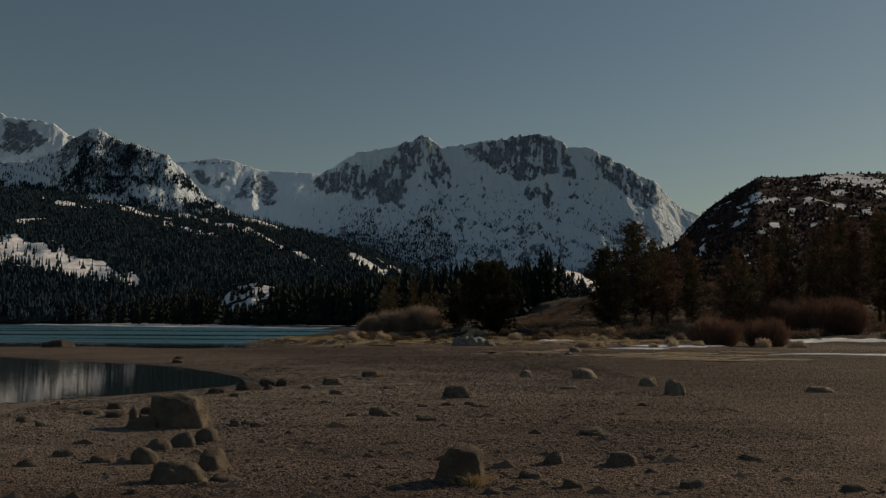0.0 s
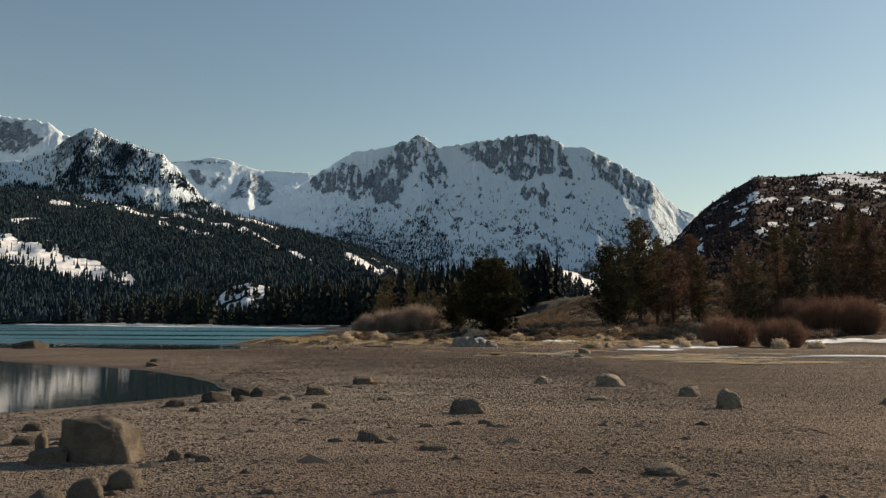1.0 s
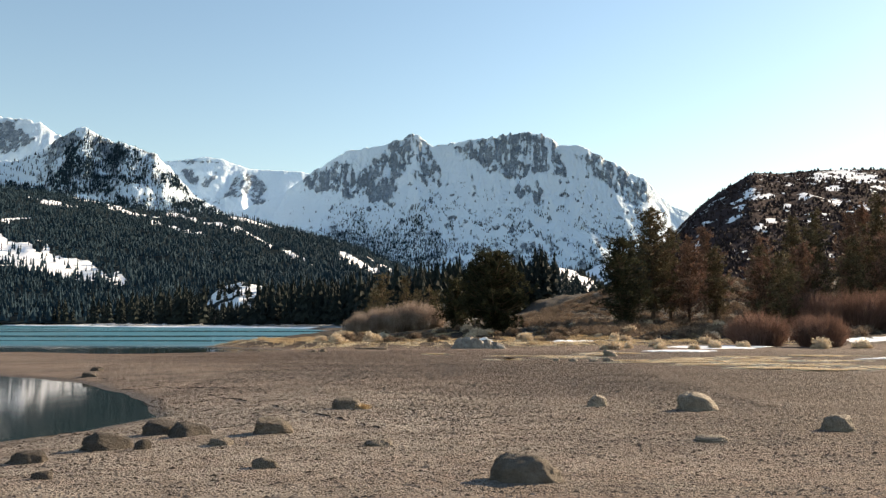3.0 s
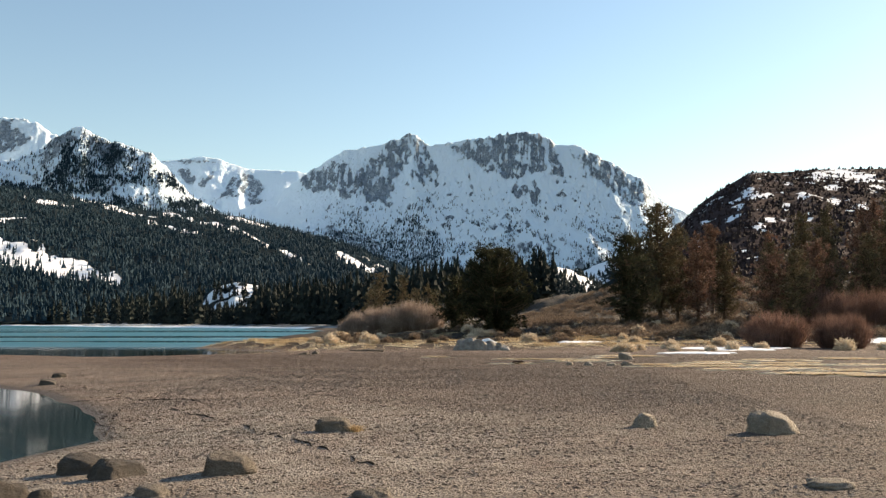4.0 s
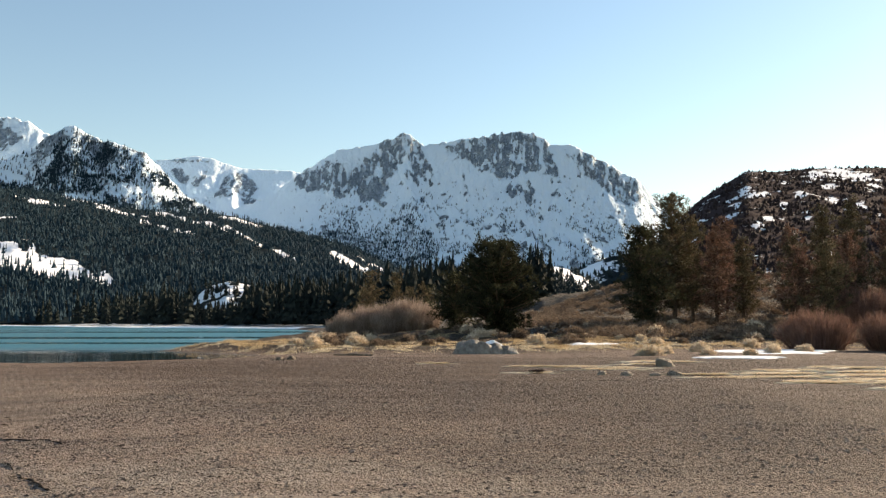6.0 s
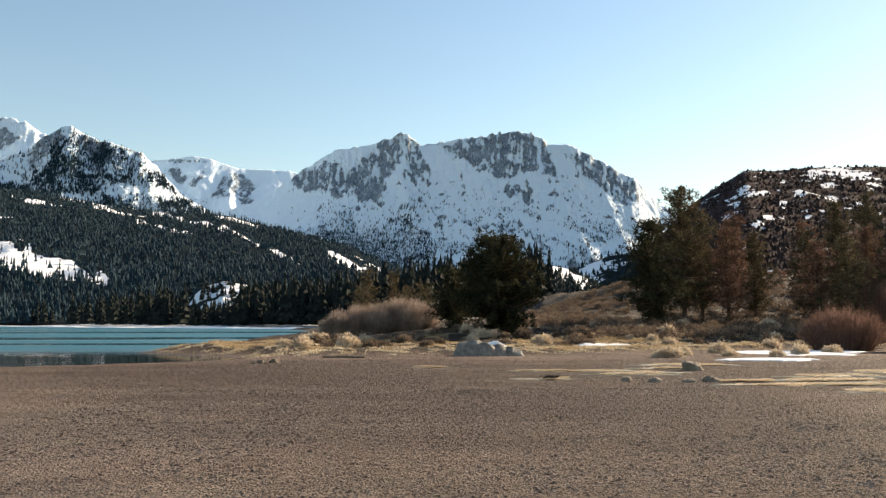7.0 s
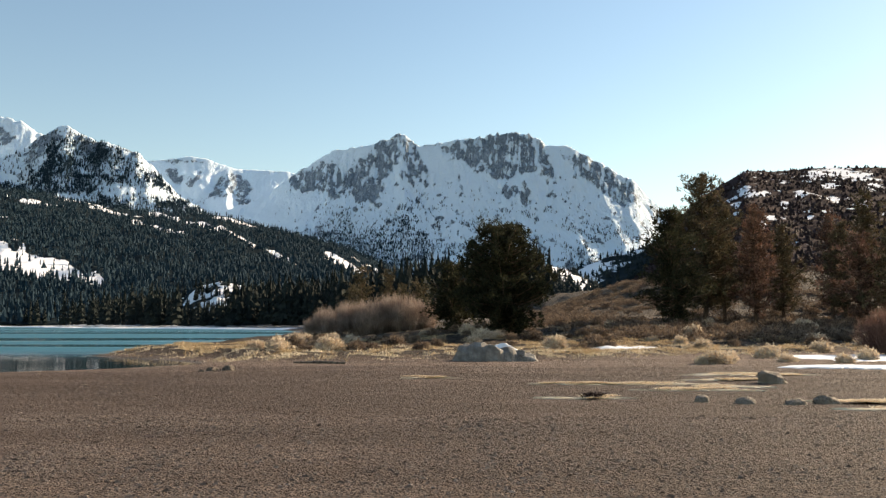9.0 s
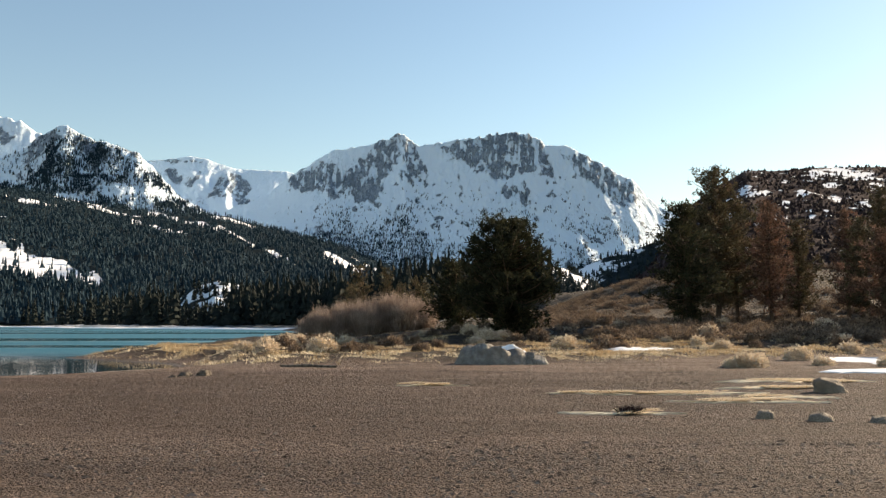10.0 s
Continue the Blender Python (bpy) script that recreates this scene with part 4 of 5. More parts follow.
# ---- pines ----
def tube(points, radii, sides=7):
    """A bent, tapered stem through points."""
    points = np.asarray(points, float)
    ring = np.arange(sides) * 6.283 / sides
    way = np.gradient(points, axis=0)
    way /= np.linalg.norm(way, axis=1)[:, None]
    ref = np.where(np.abs(way[:, 2:3]) > 0.9, np.array([[1.0, 0, 0]]), np.array([[0, 0, 1.0]]))
    a = np.cross(way, ref)
    a /= np.linalg.norm(a, axis=1)[:, None]
    b = np.cross(way, a)
    v = points[:, None] + np.asarray(radii)[:, None, None] * (np.cos(ring)[None, :, None] * a[:, None] + np.sin(ring)[None, :, None] * b[:, None])
    n = len(points)
    i = np.arange(n - 1)[:, None] * sides
    j = np.arange(sides)[None, :]
    k = (j + 1) % sides
    return v.reshape(-1, 3), np.stack([i + j, i + k, i + sides + k, i + sides + j], -1).reshape(-1, 4)


def sprays(centres, ways, rng, count, length, width):
    """Tufts of needles: crossed slim blades round each centre."""
    n = len(centres)
    way = ways[:, None, :] * 0.55 + rng.normal(0, 0.62, (n, count, 3)) + np.array([0, 0, 0.15])
    way /= np.linalg.norm(way, axis=2)[..., None]
    side = np.cross(way, rng.normal(0, 1, (n, count, 3)))
    side /= np.linalg.norm(side, axis=2)[..., None] + 1e-9
    size = length * rng.uniform(0.55, 1.25, (n, count, 1))
    root = centres[:, None, :] + rng.normal(0, length * 0.35, (n, count, 3))
    mid, tip = root + way * size * 0.5, root + way * size
    wide = side * width * rng.uniform(0.6, 1.3, (n, count, 1))
    v = np.stack([root, mid + wide, tip, mid - wide], 2).reshape(-1, 3)
    return v, np.arange(len(v)).reshape(-1, 4)


def pine(x, y, top, width, seed, needles, clear=0.16, full=1.0, point=0.75, label="", inner=0.25, group="pines by the shore"):
    """A pine with its base on the ground: bent trunk with limbs, and a ragged crown of needle tufts."""
    rng = np.random.default_rng(seed)
    ground = height_at(x, y) - 0.1
    h = top - ground - 0.45
    bend = rng.normal(0, 0.018 * h, (6, 2))
    bend[0] = 0
    tz = np.linspace(0, 1, 6)
    axis = np.stack([np.cumsum(bend[:, 0]) * 0.5, np.cumsum(bend[:, 1]) * 0.5, tz * h], -1)
    axis[:, :2] -= np.outer(tz, axis[-1, :2])
    stem = [tube(axis, h * 0.017 * (1.05 - tz) + 0.02, 8)]
    centres, ways = [], []
    levels = int(h * 8.0 * full)
    for k in range(levels):
        u = clear + (0.99 - clear) * ((k + rng.uniform()) / levels)
        s = (u - clear) / (1 - clear)
        reach = width * 0.5 * (0.30 + 0.70 * min(1, s * 4.5)) * (1 - s) ** point * 1.25 * rng.uniform(0.86 if inner < 0.2 else 0.42, 1.08) + 0.2
        lobe = 1 + (0.10 if inner < 0.2 else 0.32) * math.sin(s * 19 + seed)
        reach *= lobe
        turn = k * 2.4 + rng.normal(0, 0.5)
        rise = rng.normal(0.10 + 0.5 * s, 0.16)
        start = np.array([np.interp(u, tz, axis[:, 0]), np.interp(u, tz, axis[:, 1]), u * h])
        out = np.array([math.cos(turn), math.sin(turn), rise])
        path = [start + out * reach * q + np.array([0, 0, -0.12 * reach * math.sin(q * 3.14)]) for q in (0, 0.4, 0.75, 1.0)]
        stem.append(tube(path, np.array([0.045, 0.032, 0.02, 0.008]) * (0.5 + reach / 2.5), 4))
        for q in np.arange(inner, 1.05, (0.34 if inner < 0.2 else 0.46) / max(reach, 0.5)):
            q = q + rng.normal(0, 0.04)
            centres.append(start + out * reach * q + rng.normal(0, 0.20, 3))
            ways.append(out)
    ways = np.array(ways)
    crown = sprays(np.array(centres), ways / np.linalg.norm(ways, axis=1)[:, None], rng, 30 if inner < 0.2 else 22, 0.36, 0.05)
    tree = tagged(new("pine_tree"), label, "tree", group)
    tree.location = (x, y, ground)
    tree.rotation_euler[2] = 0
    part("trunk", mesh_of("trunk", *gather(stem), BARK), tree)
    part("crown", mesh_of("crown", *crown, needles, False), tree)
    return tree


TALL = "tall dark green pine with ragged boughs on the shore"
THIN = "sparse brown-green pine with a thin sunlit crown"
ROUND = "broad dense dark pine standing alone above the bank"
pine(4.4, 107, 10.0, 7.0, 1, DARK_NEEDLES, 0.0, 2.6, 0.40, ROUND, 0.15)
pine(0.3, 112, 7.4, 4.2, 2, DARK_NEEDLES, 0.01, 2.6, 0.5, "small dark conical pine beside a larger one")
pine(19.8, 112, 12.5, 6.0, 3, DARK_NEEDLES, 0.06, 1.9, 0.55, TALL)
pine(25.6, 121, 17.3, 8.2, 4, NEEDLES, 0.12, 1.7, 0.62, TALL)
pine(22.6, 118, 13.2, 4.6, 14, NEEDLES, 0.1, 1.2, 0.7, TALL)
for k, (x, y, top, w) in enumerate([(29.3, 126, 15.5, 6.0), (29.6, 118, 13.3, 5.4), (34.7, 124, 12.8, 5.2), (34.8, 108, 9.9, 5.6), (51.5, 140, 18.5, 6.5), (38.1, 140, 17.1, 6.0), (36.5, 106, 10.3, 5.4), (41.4, 112, 12.0, 6.0),
                                    (50.9, 130, 18.3, 6.5), (53.2, 125, 17.1, 6.0), (58.7, 128, 20.3, 7.0), (55.7, 118, 17.7, 6.5), (62, 122, 19, 6.5), (60, 135, 20, 7), (46.5, 121, 14.0, 6.0), (44, 133, 15.0, 6.0), (49, 115, 13.0, 5.5), (64, 128, 20, 7.0), (40, 122, 12.5, 5.0)]):
    pine(x, y, top, w * 0.88, 30 + k, DRY_NEEDLES if k % 2 else NEEDLES, 0.14, 1.25, 0.68, THIN if k % 2 else TALL)
for k, (x, y, top, w) in enumerate([(-16.6, 200, 13.4, 5.5), (-11.2, 195, 12.7, 4.2), (-4.5, 170, 8.8, 6.0), (-8, 190, 9.5, 5.0), (-19.5, 212, 10.5, 5.0)]):
    pine(x, y, top, w, 60 + k, NEEDLES, 0.1, 0.9, 0.5, "dark pine rising behind the willow thicket", group="pines behind the thicket")


# ---- bare willows ----
def willow(x, y, wide, deep, tall, seed, material, label):
    rng = np.random.default_rng(seed)
    n = 1500
    a = rng.uniform(0, 6.283, n)
    r = np.sqrt(rng.uniform(0, 1, n))
    ox, oy = np.cos(a) * r, np.sin(a) * r
    foot = np.stack([ox * wide * 0.36, oy * deep * 0.36, np.zeros(n)], -1)
    ragged = 1 + 0.16 * value_noise(ox * 2.4 + seed, oy * 2.4, seed)
    reach = ragged * tall * np.sqrt(np.maximum(0.12, 1 - 0.55 * r ** 3)) * rng.uniform(0.4, 1.05, n)
    tip = np.stack([ox * wide * 0.52 + rng.normal(0, 0.15, n), oy * deep * 0.52 + rng.normal(0, 0.15, n), reach], -1)
    mid = foot * 0.45 + tip * 0.55 + rng.normal(0, 0.08, (n, 3)) + np.stack([ox * 0.12, oy * 0.12, 0 * ox], -1)
    turn = rng.uniform(0, 6.283, n)
    side = np.stack([np.cos(turn), np.sin(turn), 0 * turn], -1) * 0.018
    v = np.stack([foot - side, foot + side, mid + side * 0.8, mid - side * 0.8, tip], 1).reshape(-1, 3)
    k = np.arange(n)[:, None] * 5
    tri = np.concatenate([k + np.array([[0, 1, 2]]), k + np.array([[0, 2, 3]]), k + np.array([[3, 2, 4]])])
    # side shoots
    m = 7000
    i = rng.integers(0, n, m)
    q = rng.uniform(0.45, 1.0, m)[:, None]
    at = mid[i] + (tip[i] - mid[i]) * q
    way = (tip[i] - mid[i]) * 0.5 + rng.normal(0, 0.22, (m, 3))
    s2 = np.cross(way, rng.normal(0, 1, (m, 3)))
    s2 = s2 / (np.linalg.norm(s2, axis=1)[:, None] + 1e-9) * 0.013
    shoots = np.stack([at - s2, at + s2, at + way], 1).reshape(-1, 3)
    bush = tagged(new("willow_shrub"), label, "shrub", "bare willows")
    bush.location = (x, y, height_at(x, y) - 0.05)
    part("stem_clump", mesh_of("stem_clump", v, tri, material, False), bush)
    part("crown", mesh_of("crown", shoots, np.arange(len(shoots)).reshape(-1, 3), material, False), bush)


for k, (x, y, w, h) in enumerate([(-11.7, 121, 3.6, 3.6), (-9.9, 122.5, 3.4, 4.5), (-7.9, 121.2, 3.6, 4.1), (-6.0, 122.4, 3.6, 4.8), (-4.2, 121.4, 3.2, 4.1), (-2.7, 122.5, 2.8, 3.5), (-13.2, 122, 2.8, 2.7)]):
    willow(x, y, w, 4.2, h * 0.74, 70 + k, TWIG_TAN, "leafless tan willow thicket with dark stems")
for k, (x, y, w, h) in enumerate([(27.2, 87.5, 5.4, 3.3), (31.4, 84.5, 4.4, 3.0), (40.1, 106, 6.0, 4.9), (44.9, 107, 6.2, 4.9), (49.7, 108, 5.8, 4.7)]):
    willow(x, y, w, 4.0, h * 0.84, 80 + k, TWIG_RED, "leafless reddish-brown willow clump on the flat")


# ---- dry shrubs ----
def shrub_mesh(seed, wide, tall, count, blade=0.19):
    rng = np.random.default_rng(seed)
    way = rng.normal(0, 1, (count, 3))
    way[:, 2] = np.abs(way[:, 2]) * 0.9
    way /= np.linalg.norm(way, axis=1)[:, None]
    reach = 1 + 0.25 * np.sin(way[:, 0] * 5 + seed) * np.cos(way[:, 1] * 4)
    c = way * np.array([wide / 2, wide * 0.42, tall]) * (reach * rng.uniform(0.55, 1.0, count) ** 0.6)[:, None]
    return sprays(c, way, rng, 4, blade, blade * 0.14)


SHRUBS = [mesh_of("shrub", *shrub_mesh(90 + k, 1.3, 0.62, 330, 0.22), SAGE, False) for k in range(4)]
PALE_SHRUBS = [mesh_of("pale_shrub", *shrub_mesh(97 + k, 1.3, 0.62, 330, 0.22), PALE_SAGE, False) for k in range(2)]
shrub_rng = random.Random(4)
spots = [(12.3, 76.9, 1.1), (11.6, 76.6, 0.6), (17.2, 83.2, 0.95), (14.2, 80.5, 0.6), (16.3, 78.6, 0.7), (18.6, 77.5, 0.6), (21.0, 80.0, 0.8), (24.2, 82.5, 0.9), (33.0, 80.5, 1.0), (29.5, 80.0, 1.1)]
for k in range(120):
    x = shrub_rng.uniform(-13, 34)
    y = 84 + 24 * shrub_rng.random() ** 0.8 + (4 if x > 8 else 0)
    spots.append((x, y, shrub_rng.uniform(0.55, 1.15)))
for k, (x, y, sc) in enumerate(spots):
    ob = new("sage_shrub", PALE_SHRUBS[k % 2] if k < 10 or k % 3 == 0 else SHRUBS[k % 4])
    ob.matrix_world = pose(x, y, height_at(x, y) - 0.04, 0, 0, (k * 67) % 360) @ Matrix.Diagonal((sc, sc, sc * (0.8 + 0.4 * ((k * 13) % 10) / 10), 1))
    tagged(ob, "low rounded dry sagebrush on the turf", "shrub", "sagebrush")

rng = np.random.default_rng(95)
chunks = []
sx, sy = rng.uniform(2, 80, 4200), 100 + 150 * rng.uniform(0, 1, 4200) ** 1.2
keep = (sx > 6 + (sy - 118) * 0.05) & (fbm(sx / 5, sy / 3.5, 3, 98) > 0.02)
sx, sy = sx[keep], sy[keep]
for k, (x, y, z) in enumerate(zip(sx, sy, shore_height(sx, sy)[0])):
    v, f = shrub_mesh(500 + k % 9, rng.uniform(1.0, 2.2), rng.uniform(0.4, 0.75), 70, 0.30)
    chunks.append((v + np.array([x, y, z]), f))
tagged(new("slope_sagebrush", mesh_of("slope_sagebrush", *gather(chunks), SAGE, False)), "sagebrush covering the slope behind the pines", "shrubs", kind="stuff")


# ---- dry grass ----
def grass_field(name, count, area, low, high, seed, label, keep_where, blade=None):
    rng = np.random.default_rng(seed)
    x, y = rng.uniform(area[0], area[1], count), rng.uniform(area[2], area[3], count)
    z, wet, turf = shore_height(x, y)
    keep = rng.uniform(0, 1, count) < keep_where(x, y, wet, turf)
    x, y, z = x[keep], y[keep], z[keep]
    n = len(x)
    tall = rng.uniform(low, high, n)
    a = np.stack([x, y, z - 0.01], -1)
    t = a + np.stack([rng.normal(0, 0.8, n) * tall, rng.normal(0, 0.6, n) * tall, tall], -1)
    turn = rng.uniform(0, 3.14, n)
    side = np.stack([np.cos(turn), np.sin(turn), 0 * turn], -1) * 0.028
    v = np.stack([a - side, a + side, t], 1).reshape(-1, 3)
    tagged(new(name, mesh_of(name, v, np.arange(len(v)).reshape(-1, 3), blade or STRAW, False)), label, "grass", kind="stuff")


grass_field("bank_grass", 150000, (-27, 36, 78, 104), 0.06, 0.22, 96, "dry yellow grass along the lake bank",
            lambda x, y, wet, turf: turf * smooth(-0.05, 0.35, fbm(x / 2.2, y / 2.2, 3, 97)) * smooth(0.3, 1.0, -wet))


# ---- old snow on the ground ----
def ground_patch(name, x, y, wide, deep, seed, thick, material, uneven=0.45, rim_drop=-0.06, detail=1.7):
    """A thin sheet with an uneven outline that follows the ground."""
    rings, spokes = 8, 110
    a = np.linspace(0, 6.283, spokes, endpoint=False)
    rim = np.maximum(0.2, 1 + uneven * fbm(np.cos(a) * detail + seed, np.sin(a) * detail, 5, seed))
    v = [np.array([[x, y, height_at(x, y) + thick]])]
    for r in np.linspace(1 / rings, 1, rings):
        px, py = x + np.cos(a) * rim * r * wide / 2, y + np.sin(a) * rim * r * deep / 2
        gz = shore_height(px, py)[0]
        v.append(np.stack([px, py, gz + thick * (1 - r ** 3) + (rim_drop if r > 0.99 else 0.02)], -1))
    i = 1 + np.arange(spokes)
    j = 1 + (np.arange(spokes) + 1) % spokes
    faces = [(0, int(p), int(q)) for p, q in zip(i, j)]
    for k in range(rings - 1):
        faces += [(int(p), int(p) + spokes, int(q) + spokes, int(q)) for p, q in zip(i + k * spokes, j + k * spokes)]
    me = bpy.data.meshes.new(name)
    me.from_pydata([tuple(q) for q in np.concatenate(v)], [], faces)
    me.materials.append(material)
    return me


def snow_patch(x, y, wide, deep, seed):
    tagged(new("snow_patch", ground_patch("snow_patch", x, y, wide, deep, seed, 0.07, SNOW, 0.8)), "patch of old white snow on the dry turf", "snow", "snow patches")


for k, (x, y, w, d) in enumerate([(22.5, 83.5, 9.0, 7.5), (10.6, 91.0, 4.6, 4.2), (43, 96, 15, 8), (31.0, 60.5, 14.0, 3.2), (16.8, 73.4, 4.6, 2.8), (3.4, 80.9, 1.6, 0.9), (33.5, 97, 6, 6)]):
    snow_patch(x, y, w, d, 300 + k)

grass_field("bleached_grass", 80000, (-26, 32, 78.5, 94), 0.05, 0.18, 99, "pale bleached grass tufts at the edge of the gravel",
            lambda x, y, wet, turf: np.minimum(1, turf * 1.6) * smooth(0.02, 0.3, fbm(x / 1.1, y / 0.9, 3, 100)) * smooth(0.2, 0.8, -wet), PALE_STRAW)


def straw_patch(x, y, wide, deep, seed):
    """A thin mat of dead grass lying on the gravel."""
    rng = np.random.default_rng(seed)
    n = int(1500 * wide)
    a, r = rng.uniform(0, 6.283, n), np.sqrt(rng.uniform(0, 1, n))
    px, py = np.cos(a) * r * wide / 2, np.sin(a) * r * deep / 2
    py = py + 0.22 * deep * np.sin(px * 3.1 / wide + seed)
    keep = fbm((x + px) * 0.9, (y + py) * 5.0, 3, seed) > 0.08 + 0.35 * (r - 0.6)
    px, py = px[keep], py[keep]
    n = len(px)
    turn = rng.normal(0, 0.9, n)
    length = rng.uniform(0.10, 0.30, n)
    base = np.stack([px, py, rng.uniform(0.0, 0.012, n)], -1)
    tip = base + np.stack([np.cos(turn) * length, np.sin(turn) * length, rng.uniform(0.0, 0.055, n)], -1)
    side = np.stack([-np.sin(turn), np.cos(turn), 0 * turn], -1) * 0.016
    v = np.stack([base - side, base + side, tip], 1).reshape(-1, 3)
    ob = new("straw_patch", ground_patch("straw_patch", x, y, wide * 0.95, deep * 0.5, seed, 0.003, STRAW_MAT, 1.5, -0.012, 5.0))
    blades = part("blade_layer", mesh_of("blade_layer", v, np.arange(len(v)).reshape(-1, 3), PALE_STRAW, False), ob)
    blades.location = (x, y, height_at(x, y) + 0.03)
    tagged(ob, "thin mat of bleached dead grass lying on gravel", "dead grass", "straw patches")


for k, (x, y, w, d) in enumerate([(3.4, 63.2, 2.1, 0.9), (3.1, 58.1, 1.9, 0.6), (5.9, 63.2, 2.9, 1.0), (6.6, 60.8, 2.6, 0.8), (10.6, 67.5, 3.2, 1.2), (8.7, 65.0, 2.2, 0.8), (11.0, 55.6, 4.6, 1.4), (15.5, 56.6, 4.5, 1.5), (13.5, 59.5, 3.6, 1.0), (19.8, 57.5, 4.0, 1.4), (17.5, 62.0, 3.6, 1.4), (22.5, 63.5, 4.0, 1.6), (9.2, 57.4, 2.6, 0.9), (12.4, 57.6, 3.4, 1.1), (16.8, 58.6, 3.2, 1.2), (7.6, 62.0, 2.4, 0.8), (-1.2, 66.0, 1.6, 0.5), (12.5, 52.5, 3.5, 1.2), (14.5, 50.0, 3.5, 1.3), (16.6, 49.0, 3.0, 1.2), (17.2, 52.0, 4.0, 1.5), (20.0, 50.5, 4.0, 1.6), (14.8, 54.0, 3.6, 1.2)]):
    straw_patch(x, y, w, d, 200 + k)


# ---- pale boulder on the bank ----
def broken_boulder(blocks, seed):
    """One long boulder, broken along its joints into blocks that still sit together: offset, width, depth, height of each."""
    bm = bmesh.new()
    for k, (dx, dy, w, d, h) in enumerate(blocks):
        block = boulder_mesh(seed + 5 * k, w * 1.15, d, h, 3)
        block.transform(pose(dx, dy, 0, 0, 0, 14 * k))
        bm.from_mesh(block)
        bpy.data.meshes.remove(block)
    me = bpy.data.meshes.new("boulder")
    bm.to_mesh(me)
    bm.free()
    me.materials.append(PALE_GRANITE)
    return me


for x, y, seed, blocks in ((1.55, 79.4, 711, [(-1.05, 0, 1.2, 1.1, 0.96), (-0.35, -0.1, 1.3, 1.2, 1.04), (0.45, -0.15, 1.3, 1.1, 0.93), (1.1, 0, 1.0, 1.0, 0.80)]),
                           (3.35, 79.7, 760, [(-0.3, 0, 0.9, 0.9, 0.66), (0.35, 0, 1.0, 0.9, 0.52)])):
    rock = new("boulder", broken_boulder(blocks, seed))
    rock.matrix_world = pose(x, y, height_at(x, y) - 0.08)
    tagged(rock, "long pale granite boulder at the edge of the turf", "boulder", "pale boulders")
drift = new("snow_drift", boulder_mesh(842, 1.7, 1.0, 0.84, 3))
drift.data.materials[0] = SNOW
drift.matrix_world = pose(2.7, 80.35, height_at(2.7, 80.35) - 0.03)
tagged(drift, "heap of white snow behind the pale boulder", "snow")
weed = new("dead_weed", tussock_mesh("dead_weed", 15, 0.22, 0.2, 300, BRUSH, 0.9, 0.012))
weed.location = (3.15, 58.15, height_at(3.15, 58.15))
tagged(weed, "clump of dark dead weed on a straw mat", "dead weed")


def log(x, y, length, radius, turn, seed):
    rng = np.random.default_rng(seed)
    q = np.linspace(-0.5, 0.5, 12)
    pts = np.stack([q * length, 0.06 * length * np.sin(q * 5 + seed), 0.02 * np.cos(q * 9)], -1)
    ob = new("driftwood_log", mesh_of("driftwood_log", *tube(pts, radius * (1 - 0.35 * (q + 0.5)) * rng.uniform(0.85, 1.1, 12), 9), DRIFTWOOD))
    ob.matrix_world = pose(x, y, height_at(x, y) + radius * 0.55, 0, 0, turn)
    tagged(ob, "weathered grey driftwood log stranded on the shore", "log")


log(2.95, 92.5, 3.2, 0.20, 4, 1)
log(-6.3, 76.6, 2.4, 0.09, -2, 2)


# ---- dark ribbons laid as the shade of the old shore steps ----
def shade_and_debris_material():
    n = Nodes("dark_shade_and_debris")
    return n.done(n.ramp(n.noise(30.0, 4, 0.7), (0.3, (0.016, 0.012, 0.009)), (0.7, (0.06, 0.045, 0.033))), 0.95, None, 0.1)


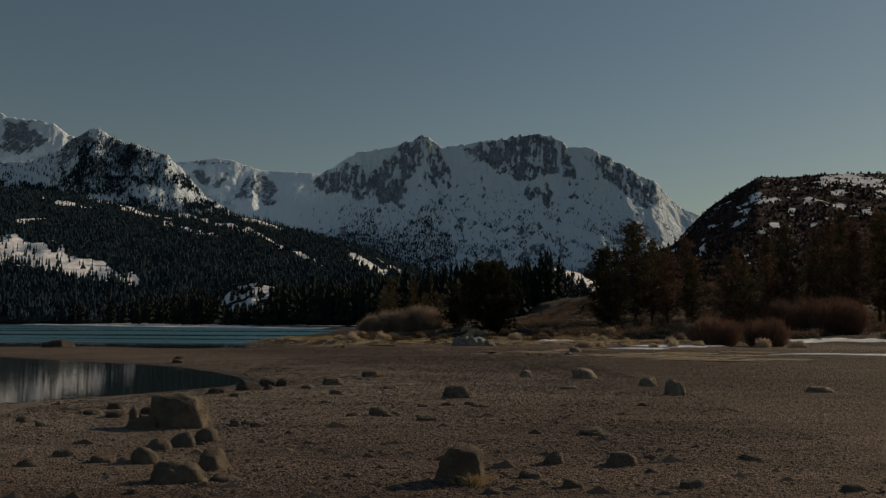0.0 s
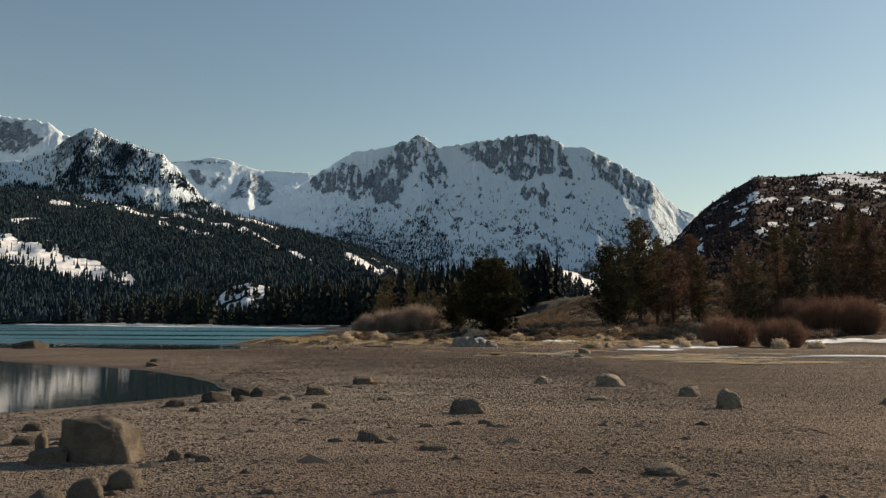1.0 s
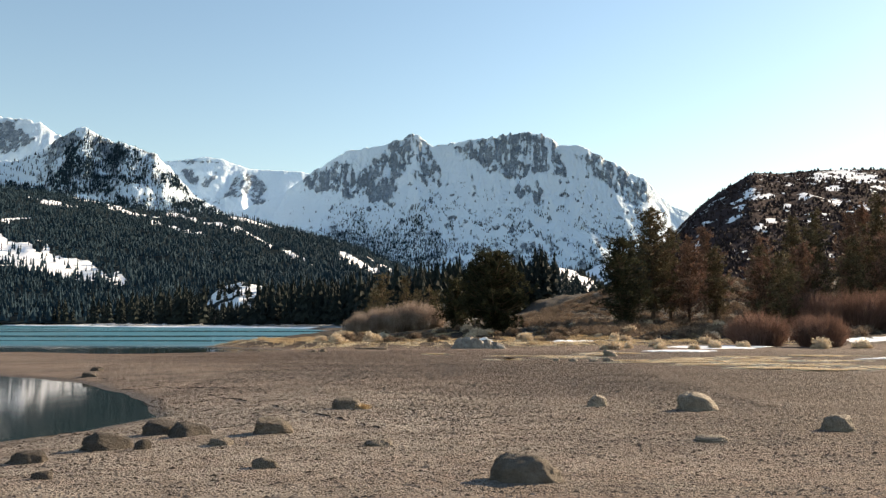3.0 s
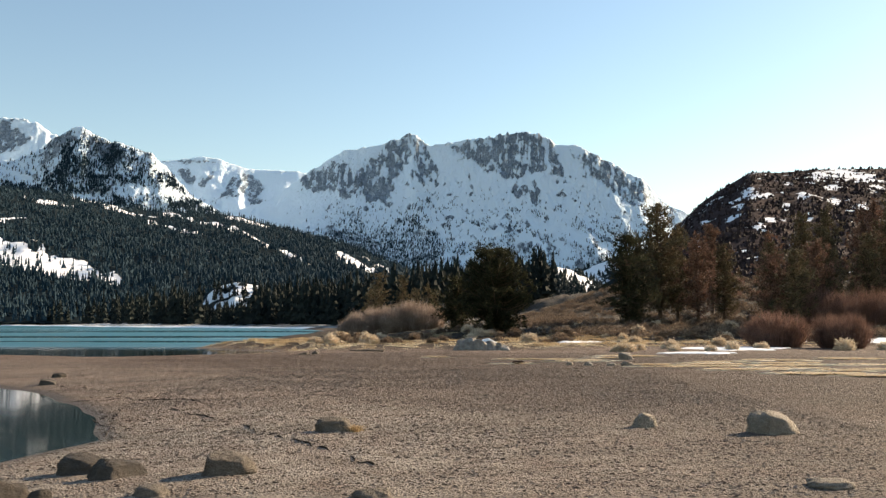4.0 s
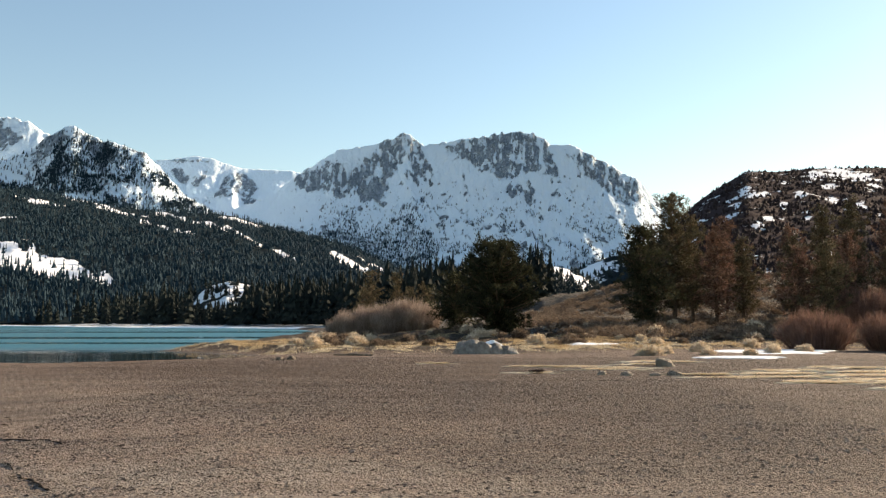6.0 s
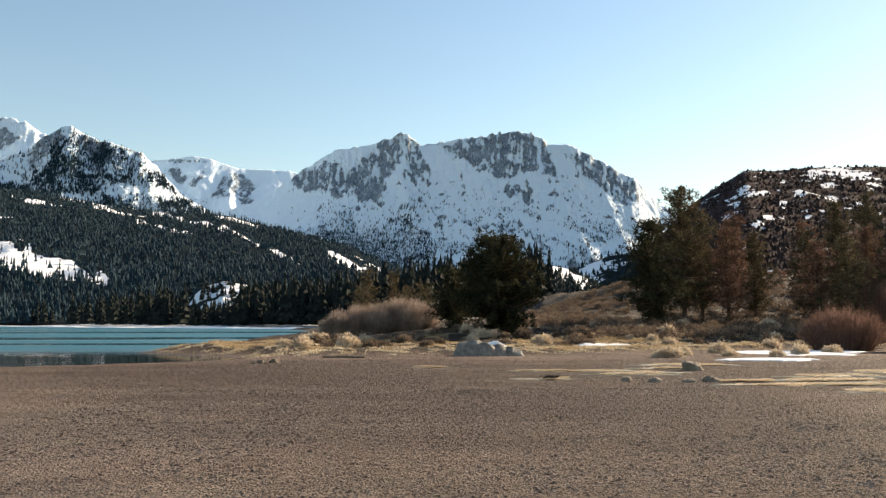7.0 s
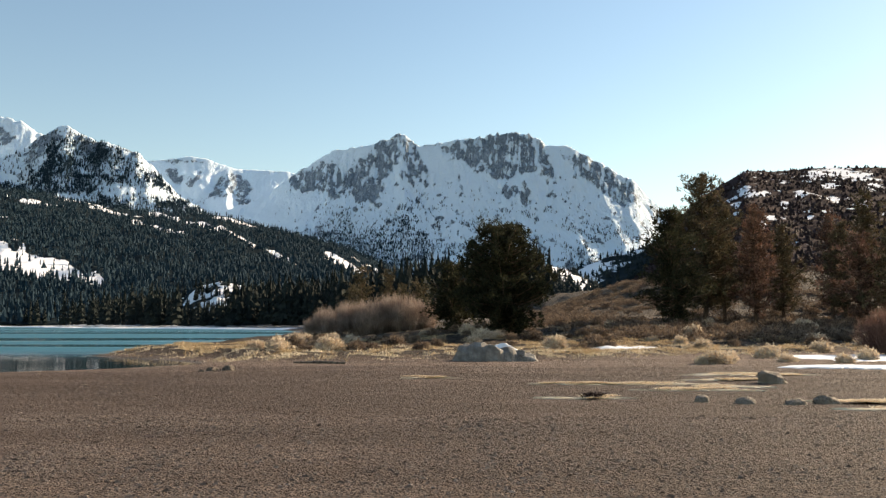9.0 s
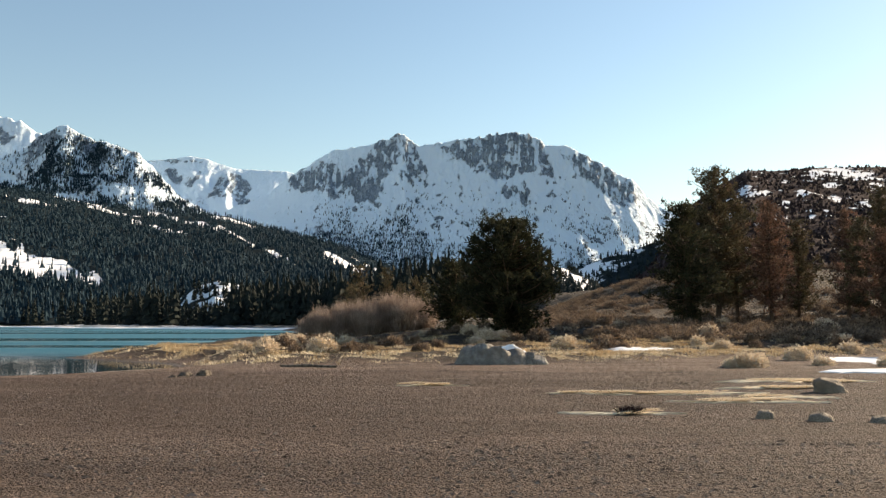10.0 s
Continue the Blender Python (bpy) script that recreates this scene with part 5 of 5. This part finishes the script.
# one dark colour: painted step shade, and the real debris round the pond
SHADE_AND_DEBRIS = shade_and_debris_material()
# each step's shade is a thin dark ribbon along its foot
for k, shore in enumerate(OLD_SHORES):
    pts = np.array(shore)
    run = np.concatenate([[0], np.cumsum(np.hypot(*np.diff(pts, axis=0).T))])
    q = np.arange(0, run[-1], 0.05)
    x, y = np.interp(q, run, pts[:, 0]), np.interp(q, run, pts[:, 1])
    x, y = x + 0.14 * fbm(q * 1.5, 0 * q + k, 4, 41), y + 0.14 * fbm(q * 0.9, 0 * q + k + 9, 4, 42)
    tx, ty = np.gradient(x), np.gradient(y)
    tl = np.hypot(tx, ty)
    nx, ny = -ty / tl, tx / tl
    wide = 0.015 * np.clip(0.75 + 1.7 * fbm(q * 2.9, 0 * q + 3 * k, 4, 43), 0.06, 1.9) * (1.6 if k == 3 else 1.0)
    z = shore_height(x, y)[0]
    rows = np.stack([np.stack([x + nx * wide * o, y + ny * wide * o, z + h * np.minimum(1, wide / 0.015)], -1) for o, h in ((-1.3, -0.03), (-0.5, 0.014), (0.4, 0.018), (1.3, -0.03))], 1)
    tagged(new("wrack_line", mesh_of("wrack_line", rows.reshape(-1, 3), grid_faces(len(q), 4), SHADE_AND_DEBRIS)), "dark strip for the shade of a low step on the dried lake bed", "debris line", "old shorelines")

rng = np.random.default_rng(120)
n = 5200
x, y = rng.uniform(-16, -3, n), rng.uniform(9, 46, n)
wet = inside(POND, x, y)
keep = (wet < -0.25) & (rng.uniform(0, 1, n) < smooth(3.5, 0.6, -wet) * smooth(-0.1, 0.3, fbm(x / 1.6, y / 1.6, 3, 44)))
x, y = x[keep], y[keep]
z = shore_height(x, y)[0]
turn, length = rng.uniform(0, 6.283, len(x)), rng.uniform(0.04, 0.2, len(x))
way = np.stack([np.cos(turn), np.sin(turn), rng.uniform(-0.1, 0.25, len(x))], -1) * length[:, None]
side = np.stack([-np.sin(turn), np.cos(turn), 0 * turn], -1) * 0.012
mid = np.stack([x, y, z + 0.012], -1)
v = np.stack([mid - way / 2 - side, mid - way / 2 + side, mid + np.array([0, 0, 0.02]), mid + way / 2], 1)
tri = (np.arange(len(x)) * 4)[:, None, None] + np.array([[[0, 1, 2], [0, 2, 3], [1, 3, 2]]])
tagged(new("shore_debris", mesh_of("shore_debris", v.reshape(-1, 3), tri.reshape(-1, 3), SHADE_AND_DEBRIS, False)), "bits of dark dead weed and twigs round the pond", "debris", kind="stuff")
